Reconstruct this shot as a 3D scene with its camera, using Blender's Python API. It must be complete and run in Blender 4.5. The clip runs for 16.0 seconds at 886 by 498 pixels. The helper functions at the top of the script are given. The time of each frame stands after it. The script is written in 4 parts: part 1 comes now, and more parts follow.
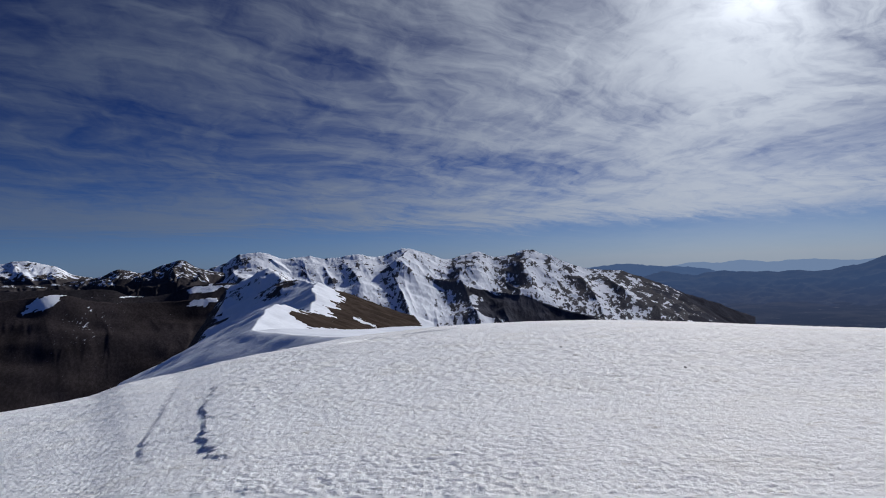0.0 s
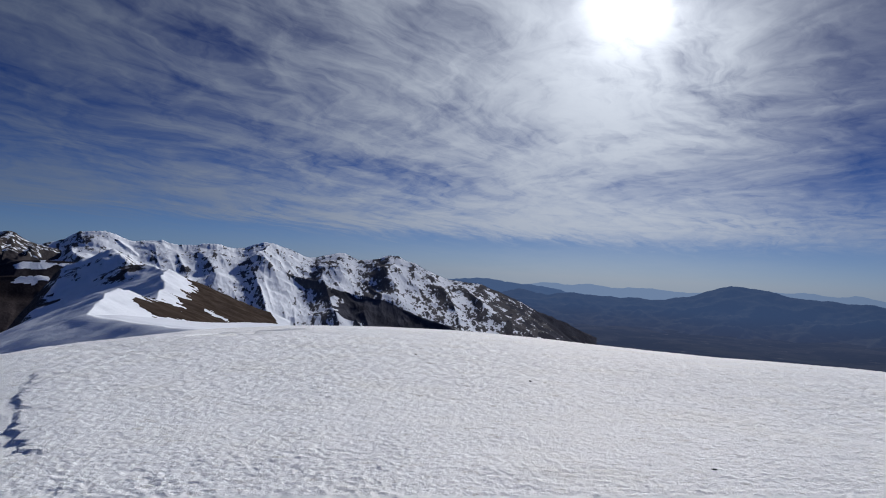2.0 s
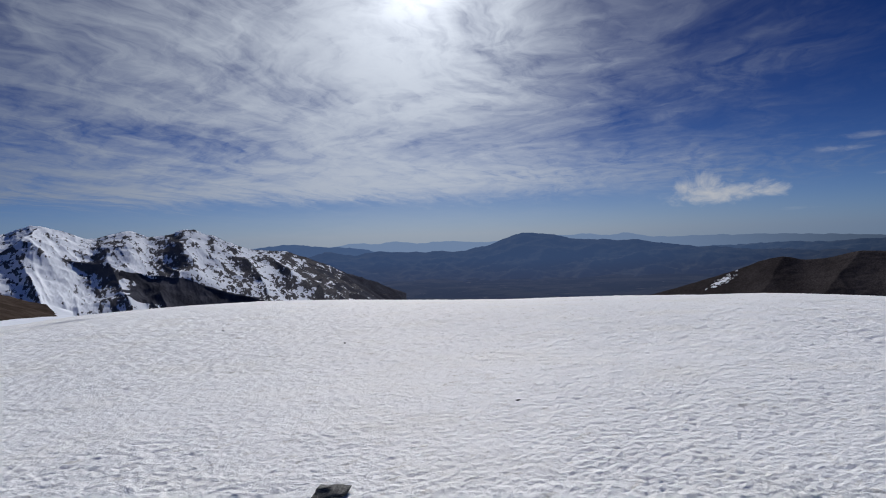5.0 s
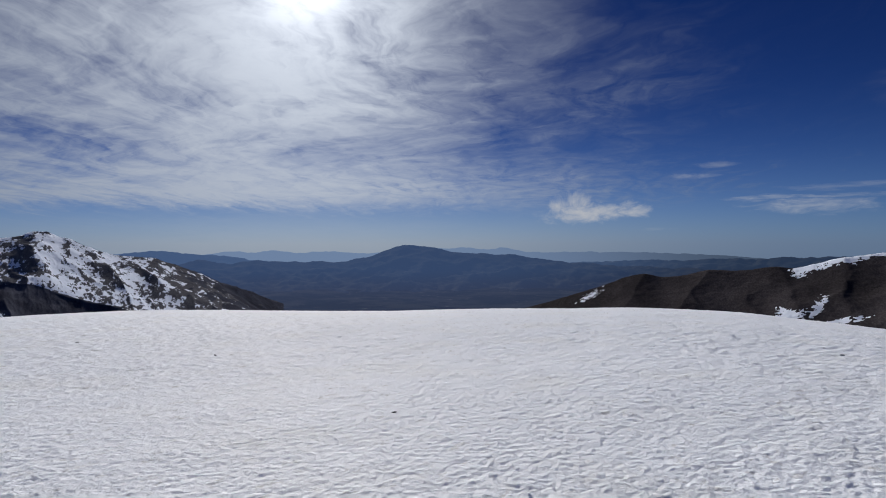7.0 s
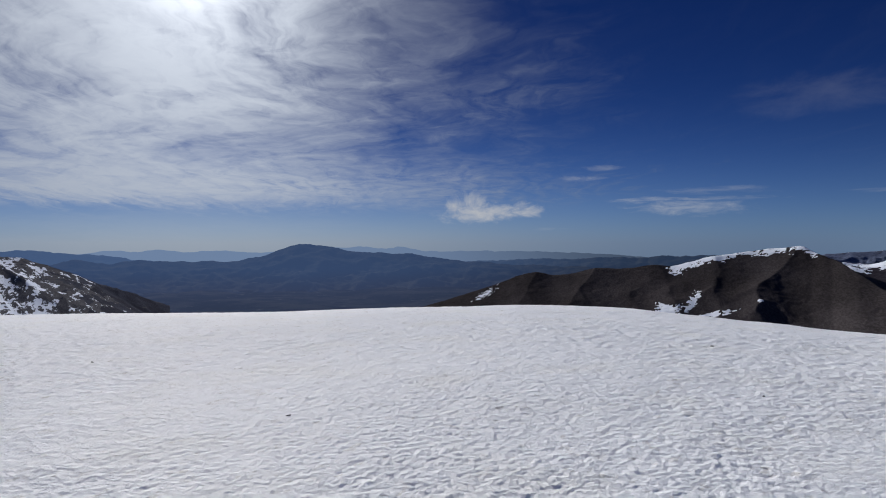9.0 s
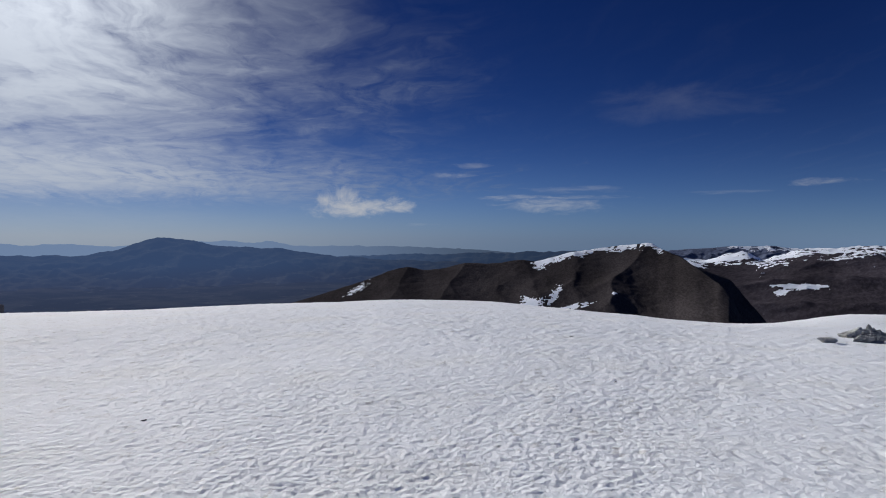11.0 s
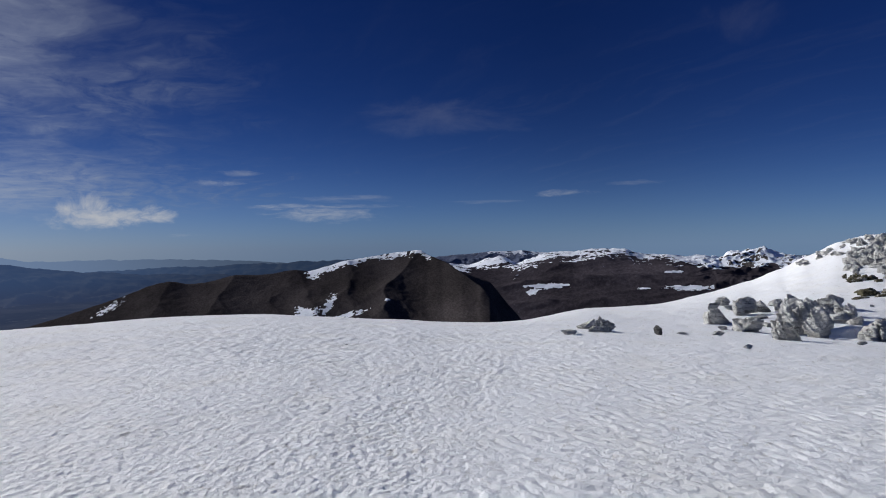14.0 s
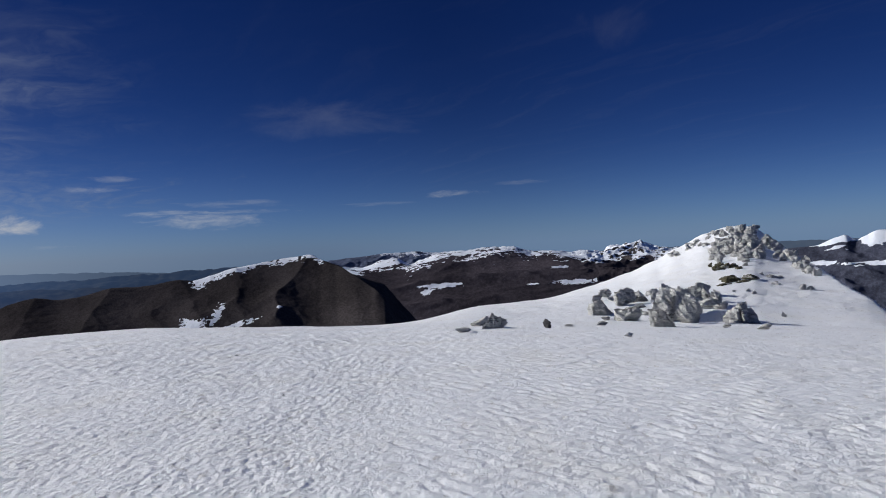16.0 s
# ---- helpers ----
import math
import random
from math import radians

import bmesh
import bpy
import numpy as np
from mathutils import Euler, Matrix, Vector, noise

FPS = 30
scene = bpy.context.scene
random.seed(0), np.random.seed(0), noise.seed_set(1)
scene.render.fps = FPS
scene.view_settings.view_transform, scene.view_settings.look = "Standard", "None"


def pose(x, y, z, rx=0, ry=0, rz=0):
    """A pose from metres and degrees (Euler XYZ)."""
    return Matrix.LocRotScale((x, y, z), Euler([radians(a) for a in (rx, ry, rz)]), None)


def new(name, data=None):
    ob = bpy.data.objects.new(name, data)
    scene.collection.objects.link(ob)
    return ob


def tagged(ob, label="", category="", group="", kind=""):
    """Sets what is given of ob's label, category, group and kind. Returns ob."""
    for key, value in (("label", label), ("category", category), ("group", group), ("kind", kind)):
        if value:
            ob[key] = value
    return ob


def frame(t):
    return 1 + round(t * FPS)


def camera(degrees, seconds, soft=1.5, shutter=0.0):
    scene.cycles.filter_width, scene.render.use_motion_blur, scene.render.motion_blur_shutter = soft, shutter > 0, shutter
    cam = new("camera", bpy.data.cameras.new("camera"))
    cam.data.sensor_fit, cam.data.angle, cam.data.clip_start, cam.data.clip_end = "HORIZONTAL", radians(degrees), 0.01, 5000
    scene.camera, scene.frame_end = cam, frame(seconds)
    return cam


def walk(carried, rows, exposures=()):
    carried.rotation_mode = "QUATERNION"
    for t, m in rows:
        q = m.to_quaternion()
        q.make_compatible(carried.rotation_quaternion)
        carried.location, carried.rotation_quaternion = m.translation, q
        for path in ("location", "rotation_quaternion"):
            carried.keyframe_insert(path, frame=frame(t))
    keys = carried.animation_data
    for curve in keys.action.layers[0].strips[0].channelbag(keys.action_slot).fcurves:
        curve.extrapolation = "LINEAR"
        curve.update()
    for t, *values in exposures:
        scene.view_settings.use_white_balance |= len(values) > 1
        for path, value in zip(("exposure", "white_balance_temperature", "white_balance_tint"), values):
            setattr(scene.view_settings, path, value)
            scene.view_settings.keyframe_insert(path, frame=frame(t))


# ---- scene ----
# ---- camera ----
EYE = 1.6
cam = camera(68.6, 16.0, soft=1.0)


def held(tilt, roll, yaw):
    """The camera held in both palms, a few centimetres in front of the turning axis."""
    a = radians(yaw)
    return pose(-0.05 * math.sin(a), 0.05 * math.cos(a), EYE, tilt, roll, yaw)


PATH = [
    (0.0, held(91.38, 2.17, 0.02)),
    (0.5, held(91.04, 1.04, -3.80)),
    (1.0, held(91.17, -0.40, -8.84)),
    (1.5, held(91.54, -0.82, -11.30)),
    (2.0, held(91.86, -3.06, -11.90)),
    (2.5, held(91.94, -2.31, -15.58)),
    (3.0, held(91.50, -1.58, -18.37)),
    (3.5, held(91.71, -2.26, -21.09)),
    (4.0, held(89.63, -0.65, -23.47)),
    (6.5, held(89.70, 0.95, -36.89)),
    (7.0, held(89.57, 0.13, -39.26)),
    (7.5, held(89.59, -0.20, -40.51)),
    (8.0, held(89.31, -0.90, -41.97)),
    (8.5, held(89.42, -0.52, -44.05)),
    (9.0, held(89.48, 0.06, -48.28)),
    (9.5, held(89.52, 0.68, -50.65)),
    (10.0, held(89.26, 0.65, -54.50)),
    (12.5, held(89.58, 0.04, -68.09)),
    (13.0, held(89.76, 1.18, -73.26)),
    (13.5, held(90.14, 1.00, -75.69)),
    (14.0, held(89.80, 0.78, -79.31)),
    (14.5, held(90.04, 1.84, -81.31)),
    (15.0, held(89.81, 1.92, -82.75)),
    (15.5, held(90.20, 2.11, -85.17)),
    (16.0, held(89.68, 2.67, -88.73)),
]
walk(cam, PATH, [(0.0, 0.16, 6150, 10), (16.0, 0.16, 6150, 10)])

# ---- light ----
SUN_AZ, SUN_EL = 27.0, 22.8


def aim(az, el):
    a, e = radians(az), radians(el)
    return Vector((math.sin(a) * math.cos(e), math.cos(a) * math.cos(e), math.sin(e)))


sun = new("sun", bpy.data.lights.new("sun", "SUN"))
sun.data.energy, sun.data.angle, sun.data.color = 4.0, radians(0.6), (1.0, 0.97, 0.93)
sun.matrix_world = Matrix.Translation((0, 0, 60)) @ aim(SUN_AZ, SUN_EL).to_track_quat("Z", "Y").to_matrix().to_4x4()


class Net:
    """Short calls for a node tree."""

    def __init__(self, tree):
        self.tree = tree
        tree.nodes.clear()

    def put(self, socket, value):
        if isinstance(value, bpy.types.NodeSocket):
            self.tree.links.new(value, socket)
        elif value is not None:
            socket.default_value = value

    def node(self, kind, ins=(), **attrs):
        n = self.tree.nodes.new(kind)
        for key, value in attrs.items():
            setattr(n, key, value)
        for key, value in dict(ins).items():
            self.put(n.inputs[key], value)
        return n

    def math(self, op, a, b=None, c=None, clamp=False):
        n = self.node("ShaderNodeMath", operation=op, use_clamp=clamp)
        for i, v in enumerate((a, b, c)):
            self.put(n.inputs[i], v)
        return n.outputs[0]

    def vec(self, op, a, b=None, out="Vector"):
        n = self.node("ShaderNodeVectorMath", operation=op)
        self.put(n.inputs[0], a)
        if op == "SCALE":
            self.put(n.inputs["Scale"], b)
        else:
            self.put(n.inputs[1], b)
        return n.outputs[out]

    def step(self, v, lo, hi):
        """0 below lo, 1 above hi, smooth between; lo may be the greater."""
        flip = lo > hi
        n = self.node("ShaderNodeMapRange", interpolation_type="SMOOTHSTEP")
        for key, value in (("Value", v), ("From Min", min(lo, hi)), ("From Max", max(lo, hi)), ("To Min", float(flip)), ("To Max", float(not flip))):
            self.put(n.inputs[key], value)
        return n.outputs[0]

    def noise(self, v, scale, detail=5.0, rough=0.55, distort=0.0, out="Fac"):
        n = self.node("ShaderNodeTexNoise", {"Vector": v, "Scale": scale, "Detail": detail, "Roughness": rough, "Distortion": distort})
        return n.outputs[out]

    def mix(self, f, a, b):
        n = self.node("ShaderNodeMix", data_type="RGBA")
        self.put(n.inputs[0], f), self.put(n.inputs[6], a), self.put(n.inputs[7], b)
        return n.outputs[2]

    def bump(self, height, strength, distance, normal=None):
        n = self.node("ShaderNodeBump", {"Height": height, "Strength": strength, "Distance": distance})
        if normal is not None:
            self.put(n.inputs["Normal"], normal)
        return n.outputs[0]


world = bpy.data.worlds.new("sky")
scene.world = world
world.use_nodes = True
w = Net(world.node_tree)
sky = w.node("ShaderNodeTexSky", sky_type="NISHITA", sun_disc=False, sun_elevation=radians(SUN_EL), sun_rotation=radians(SUN_AZ),
             altitude=2000.0, air_density=1.0, dust_density=0.35, ozone_density=2.0)
way = w.node("ShaderNodeTexCoord").outputs["Generated"]
parts = w.node("ShaderNodeSeparateXYZ", {0: way})
up = w.math("MAXIMUM", parts.outputs[2], 0.0)
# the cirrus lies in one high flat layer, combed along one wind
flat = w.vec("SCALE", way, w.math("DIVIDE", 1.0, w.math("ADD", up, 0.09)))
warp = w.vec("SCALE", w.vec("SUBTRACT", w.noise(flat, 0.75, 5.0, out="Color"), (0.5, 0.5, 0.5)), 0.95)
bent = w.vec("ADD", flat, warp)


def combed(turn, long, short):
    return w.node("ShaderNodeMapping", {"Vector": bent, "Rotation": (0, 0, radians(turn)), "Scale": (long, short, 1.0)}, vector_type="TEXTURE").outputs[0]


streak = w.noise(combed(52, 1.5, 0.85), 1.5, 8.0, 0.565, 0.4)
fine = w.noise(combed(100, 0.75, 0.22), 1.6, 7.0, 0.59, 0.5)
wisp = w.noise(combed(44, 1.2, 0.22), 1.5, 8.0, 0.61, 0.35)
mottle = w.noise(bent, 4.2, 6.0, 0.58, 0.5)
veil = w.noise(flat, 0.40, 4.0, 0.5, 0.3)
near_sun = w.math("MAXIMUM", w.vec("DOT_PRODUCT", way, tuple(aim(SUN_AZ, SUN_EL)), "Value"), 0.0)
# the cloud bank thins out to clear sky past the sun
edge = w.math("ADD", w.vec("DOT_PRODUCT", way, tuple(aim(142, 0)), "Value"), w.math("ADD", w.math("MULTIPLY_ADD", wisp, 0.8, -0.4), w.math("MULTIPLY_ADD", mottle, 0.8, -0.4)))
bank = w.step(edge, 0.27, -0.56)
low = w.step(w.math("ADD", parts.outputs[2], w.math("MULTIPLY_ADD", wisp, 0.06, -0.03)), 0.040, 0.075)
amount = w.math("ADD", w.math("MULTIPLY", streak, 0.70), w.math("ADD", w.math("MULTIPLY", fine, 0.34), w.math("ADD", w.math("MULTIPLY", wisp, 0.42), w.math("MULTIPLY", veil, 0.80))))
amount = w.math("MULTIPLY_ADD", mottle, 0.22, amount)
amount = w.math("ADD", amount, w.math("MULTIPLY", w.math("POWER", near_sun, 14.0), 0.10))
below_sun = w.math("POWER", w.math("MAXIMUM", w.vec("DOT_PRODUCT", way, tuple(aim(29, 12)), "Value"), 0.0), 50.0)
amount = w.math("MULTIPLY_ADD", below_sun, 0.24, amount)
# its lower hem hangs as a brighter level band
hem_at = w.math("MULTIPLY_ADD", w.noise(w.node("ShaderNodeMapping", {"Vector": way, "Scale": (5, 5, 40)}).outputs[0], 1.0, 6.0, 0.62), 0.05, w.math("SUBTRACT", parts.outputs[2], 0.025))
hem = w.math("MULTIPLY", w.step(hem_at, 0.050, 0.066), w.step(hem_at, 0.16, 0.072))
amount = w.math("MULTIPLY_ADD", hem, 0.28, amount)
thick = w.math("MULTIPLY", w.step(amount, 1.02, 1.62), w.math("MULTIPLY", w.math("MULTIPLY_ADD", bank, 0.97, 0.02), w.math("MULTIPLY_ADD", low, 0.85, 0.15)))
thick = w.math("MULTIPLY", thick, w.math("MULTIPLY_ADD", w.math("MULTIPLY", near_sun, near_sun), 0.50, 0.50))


def puff(az, el, wide, high, strength, scale, crisp=1.9):
    """One loose fair-weather cloud low over the horizon."""
    side, mid = aim(az + 90, 0), aim(az, el)
    dx = w.math("DIVIDE", w.vec("DOT_PRODUCT", way, tuple(side), "Value"), math.sin(radians(wide)))
    dz = w.math("DIVIDE", w.math("SUBTRACT", parts.outputs[2], mid.z), math.sin(radians(high)))
    front = w.step(w.vec("DOT_PRODUCT", way, tuple(mid), "Value"), 0.5, 0.8)
    far = w.math("ADD", w.math("MULTIPLY", dx, dx), w.math("MULTIPLY", dz, dz))
    stretched = w.node("ShaderNodeMapping", {"Vector": way, "Scale": (scale, scale, scale * wide / high * 0.55)}).outputs[0]
    ragged = w.math("MULTIPLY_ADD", w.noise(stretched, 1.0, 8.0, 0.62, 0.4), 4.4, -2.2)
    body = w.math("MULTIPLY_ADD", w.noise(stretched, 2.3, 6.0, 0.6), 1.1, 0.35)
    return w.math("MULTIPLY", w.math("MULTIPLY", w.step(w.math("SUBTRACT", w.math("ADD", 0.95, ragged), far), -0.1, crisp), front), w.math("MULTIPLY", body, strength))


overhead = w.step(parts.outputs[2], 0.40, 0.85)
loose = None
for cloud in ((50.8, 3.5, 2.2, 1.4, 0.95, 24, 1.4), (51.5, 2.5, 4.2, 1.05, 0.92, 24, 1.4), (54.2, 2.8, 2.8, 0.85, 0.80, 28, 1.4), (47.6, 2.5, 2.0, 0.4, 0.26, 30), (49.8, 6.0, 2.6, 0.7, 0.30, 26), (50.2, 5.1, 1.6, 0.35, 0.28, 30),
              (60.2, 5.5, 2.0, 0.28, 0.34, 30), (62.0, 6.4, 1.9, 0.3, 0.22, 30), (68.8, 2.9, 5.4, 0.75, 0.48, 22), (66.6, 3.6, 4.6, 0.32, 0.46, 26), (71.5, 4.3, 4.5, 0.35, 0.22, 18), (72.5, 3.6, 4.0, 0.22, 0.28, 24),
              (89.8, 4.5, 2.6, 0.33, 0.36, 24), (83.5, 3.9, 4.0, 0.2, 0.14, 18), (96.0, 5.2, 2.6, 0.25, 0.14, 20), (79.6, 11.3, 8.0, 1.6, 0.075, 9), (104.0, 17.5, 3.6, 1.8, 0.055, 9), (57.5, 1.2, 1.6, 0.2, 0.25, 30)):
    loose = puff(*cloud) if loose is None else w.math("MAXIMUM", loose, puff(*cloud))
loose = w.math("MAXIMUM", loose, w.math("MULTIPLY", w.math("MULTIPLY", w.step(wisp, 0.50, 0.78), w.step(veil, 0.35, 0.65)), w.math("MULTIPLY", w.step(parts.outputs[2], 0.03, 0.10), 0.014)))
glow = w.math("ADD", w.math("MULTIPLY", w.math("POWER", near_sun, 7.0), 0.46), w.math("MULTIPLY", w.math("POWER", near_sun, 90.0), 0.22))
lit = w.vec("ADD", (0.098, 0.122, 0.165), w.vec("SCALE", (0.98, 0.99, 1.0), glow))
thin = w.math("POWER", w.math("SUBTRACT", 1.0, up), 9.0)
tone = w.node("ShaderNodeCombineXYZ", {0: w.math("MULTIPLY_ADD", thin, 0.35, w.math("MULTIPLY_ADD", overhead, 0.55, 0.06)), 1: w.math("MULTIPLY_ADD", thin, 0.41, w.math("MULTIPLY_ADD", overhead, 0.60, 0.12)),
                                         2: w.math("MULTIPLY_ADD", thin, 0.46, w.math("MULTIPLY_ADD", overhead, 0.65, 0.255))}).outputs[0]
away = w.math("MULTIPLY_ADD", w.step(w.vec("DOT_PRODUCT", way, tuple(aim(135, 15)), "Value"), 0.70, 1.0), 0.55, 1.0)
blue = w.vec("MULTIPLY", w.vec("MULTIPLY", w.vec("SCALE", sky.outputs[0], w.math("MULTIPLY", away, 0.055)), (0.69, 0.82, 1.14)), tone)
blue = w.mix(w.math("MULTIPLY", w.math("POWER", w.math("SUBTRACT", 1.0, up), 24.0), 0.72), blue, w.vec("ADD", w.mix(w.step(w.vec("DOT_PRODUCT", way, tuple(aim(118, 0)), "Value"), 0.72, 0.97), (0.088, 0.128, 0.205, 1), (0.130, 0.195, 0.300, 1)), w.vec("SCALE", (0.36, 0.32, 0.24), w.math("POWER", near_sun, 8.0))))
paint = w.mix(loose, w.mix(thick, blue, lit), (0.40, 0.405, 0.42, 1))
disc = w.math("ADD", w.math("MULTIPLY", w.math("POWER", near_sun, 1500.0), 1.6), w.math("MULTIPLY", w.math("POWER", near_sun, 420.0), w.math("MULTIPLY_ADD", thick, 0.35, 0.08)))
paint = w.vec("ADD", paint, w.vec("SCALE", (1.0, 0.98, 0.95), disc))
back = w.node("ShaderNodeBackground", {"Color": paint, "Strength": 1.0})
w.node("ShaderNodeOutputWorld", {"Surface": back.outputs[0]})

# ---- numbers for the land ----


def lattice(ix, iy, seed):
    h = (ix.astype(np.int64) * 374761393 + iy.astype(np.int64) * 668265263 + seed * 1442695041) & 0xFFFFFFFF
    h = ((h ^ (h >> 13)) * 1274126177) & 0xFFFFFFFF
    h = ((h ^ (h >> 16)) * 2246822519) & 0xFFFFFFFF
    return (h ^ (h >> 15)) / 4294967295.0


def perlin(x, y, seed=0):
    """Gradient noise, about -0.7 to 0.7."""
    ix, iy = np.floor(x), np.floor(y)
    fx, fy = x - ix, y - iy
    u, v = fx * fx * fx * (fx * (fx * 6 - 15) + 10), fy * fy * fy * (fy * (fy * 6 - 15) + 10)

    def corner(i, j):
        a = lattice(ix + i, iy + j, seed) * (2 * math.pi)
        return np.cos(a) * (fx - i) + np.sin(a) * (fy - j)

    low_row = corner(0, 0) * (1 - u) + corner(1, 0) * u
    high_row = corner(0, 1) * (1 - u) + corner(1, 1) * u
    return low_row * (1 - v) + high_row * v


def fbm(x, y, octaves=5, seed=0, gain=0.5):
    total, amp = 0.0, 1.0
    for k in range(octaves):
        total = total + amp * perlin(x + 17.3 * k, y - 9.1 * k, seed + k)
        x, y, amp = x * 2.03, y * 2.03, amp * gain
    return total


def ridged(x, y, octaves=5, seed=0, gain=0.5):
    """Sharp crests: 0 to about 1."""
    total, amp, carry = 0.0, 1.0, 1.0
    for k in range(octaves):
        n = (1 - np.abs(perlin(x + 5.7 * k, y + 3.3 * k, seed + k)) * 1.9) ** 2
        total = total + amp * n * carry
        carry = np.clip(n * 1.3, 0, 1)
        x, y, amp = x * 2.1, y * 2.1, amp * gain
    return total / 1.6


def ease(v, lo, hi):
    t = np.clip((v - lo) / (hi - lo), 0, 1)
    return t * t * (3 - 2 * t)


def curve(az, points):
    """A smooth line through (azimuth, value) points."""
    p = np.array(points, float)
    x, y = p[:, 0], p[:, 1]
    m = np.gradient(y, x)
    i = np.clip(np.searchsorted(x, az) - 1, 0, len(x) - 2)
    h = x[i + 1] - x[i]
    t = np.clip((az - x[i]) / h, 0, 1)
    return ((2 * t**3 - 3 * t**2 + 1) * y[i] + (t**3 - 2 * t**2 + t) * h * m[i] * 0.7
            + (-2 * t**3 + 3 * t**2) * y[i + 1] + (t**3 - t**2) * h * m[i + 1] * 0.7)


def rise(el):
    return np.tan(np.radians(el))


def plan(az, r):
    return np.sin(np.radians(az)) * r, np.cos(np.radians(az)) * r


def surface(name, verts, faces, masks, material):
    me = bpy.data.meshes.new(name)
    used, index = np.unique(faces, return_inverse=True)
    me.vertices.add(len(used)), me.loops.add(faces.size), me.polygons.add(len(faces))
    me.vertices.foreach_set("co", verts[used].ravel().astype(np.float32))
    me.loops.foreach_set("vertex_index", index.ravel().astype(np.int32))
    me.polygons.foreach_set("loop_start", np.arange(0, faces.size, 4, dtype=np.int32))
    me.polygons.foreach_set("use_smooth", np.ones(len(faces), bool))
    me.update(calc_edges=True)
    for key, values in dict(masks).items():
        me.attributes.new(key, "FLOAT", "POINT").data.foreach_set("value", values.ravel()[used].astype(np.float32))
    for m in material if isinstance(material, (list, tuple)) else [material]:
        me.materials.append(m)
    return new(name, me)


def islands(there, rows, cols, least=40):
    """The connected patches of marked faces of a net; small scraps are left out."""
    left, found = set(np.nonzero(there[:rows * cols])[0].tolist()), []
    while left:
        todo = [left.pop()]
        group = list(todo)
        while todo:
            f = todo.pop()
            c = f % cols
            for g in (f - cols, f + cols, f - 1 if c else -1, f + 1 if c < cols - 1 else -1):
                if g in left:
                    left.discard(g)
                    todo.append(g)
                    group.append(g)
        if len(group) >= least:
            found.append(np.sort(np.array(group)))
    return sorted(found, key=lambda g: -len(g))[:12]


def sheet(name, az, r, z, masks=(), material=None, close=False, parts=()):
    """A surface over a polar net round the eye; az: columns, r and z: rows by columns. parts: (name, label, mask) of pieces that are meshes of their own."""
    rows, cols = z.shape
    x, y = plan(az, r)
    verts = np.stack([x, y, z + EYE], -1).reshape(-1, 3)
    a = (np.arange(rows - 1)[:, None] * cols + np.arange(cols - 1)[None]).ravel()
    faces = np.stack([a, a + 1, a + cols + 1, a + cols], -1)
    if close:
        b = np.arange(rows - 1) * cols
        faces = np.concatenate([faces, np.stack([b + cols - 1, b, b + cols, b + 2 * cols - 1], -1)])
    masks = {key: np.broadcast_to(values, z.shape) for key, values in dict(masks).items()}
    own, pieces = np.ones(len(faces), bool), []
    for part_name, label, mask in parts:
        there = own & (mask.ravel()[faces].mean(1) > 0.5)
        for island in islands(there, rows - 1, cols - 1):
            own[island] = False
            pieces.append((part_name, label, island))
    ob = surface(name, verts, faces[own], masks, material)
    for part_name, label, there in pieces:
        tagged(surface(part_name, verts, faces[there], masks, material), label).parent = ob
    return ob


# ---- materials ----


def stuff(name):
    m = bpy.data.materials.new(name)
    m.use_nodes = True
    n = Net(m.node_tree)
    return m, n


def finish(n, color, rough, normal=None, spec=0.3, emit=None, power=0.0):
    ins = {"Base Color": color, "Roughness": rough, "Specular IOR Level": spec}
    if spec == 0:
        ins["IOR"] = 1.0
    if normal is not None:
        ins["Normal"] = normal
    if emit is not None:
        ins["Emission Color"], ins["Emission Strength"] = emit, power
    b = n.node("ShaderNodeBsdfPrincipled", ins)
    n.node("ShaderNodeOutputMaterial", {"Surface": b.outputs[0]})


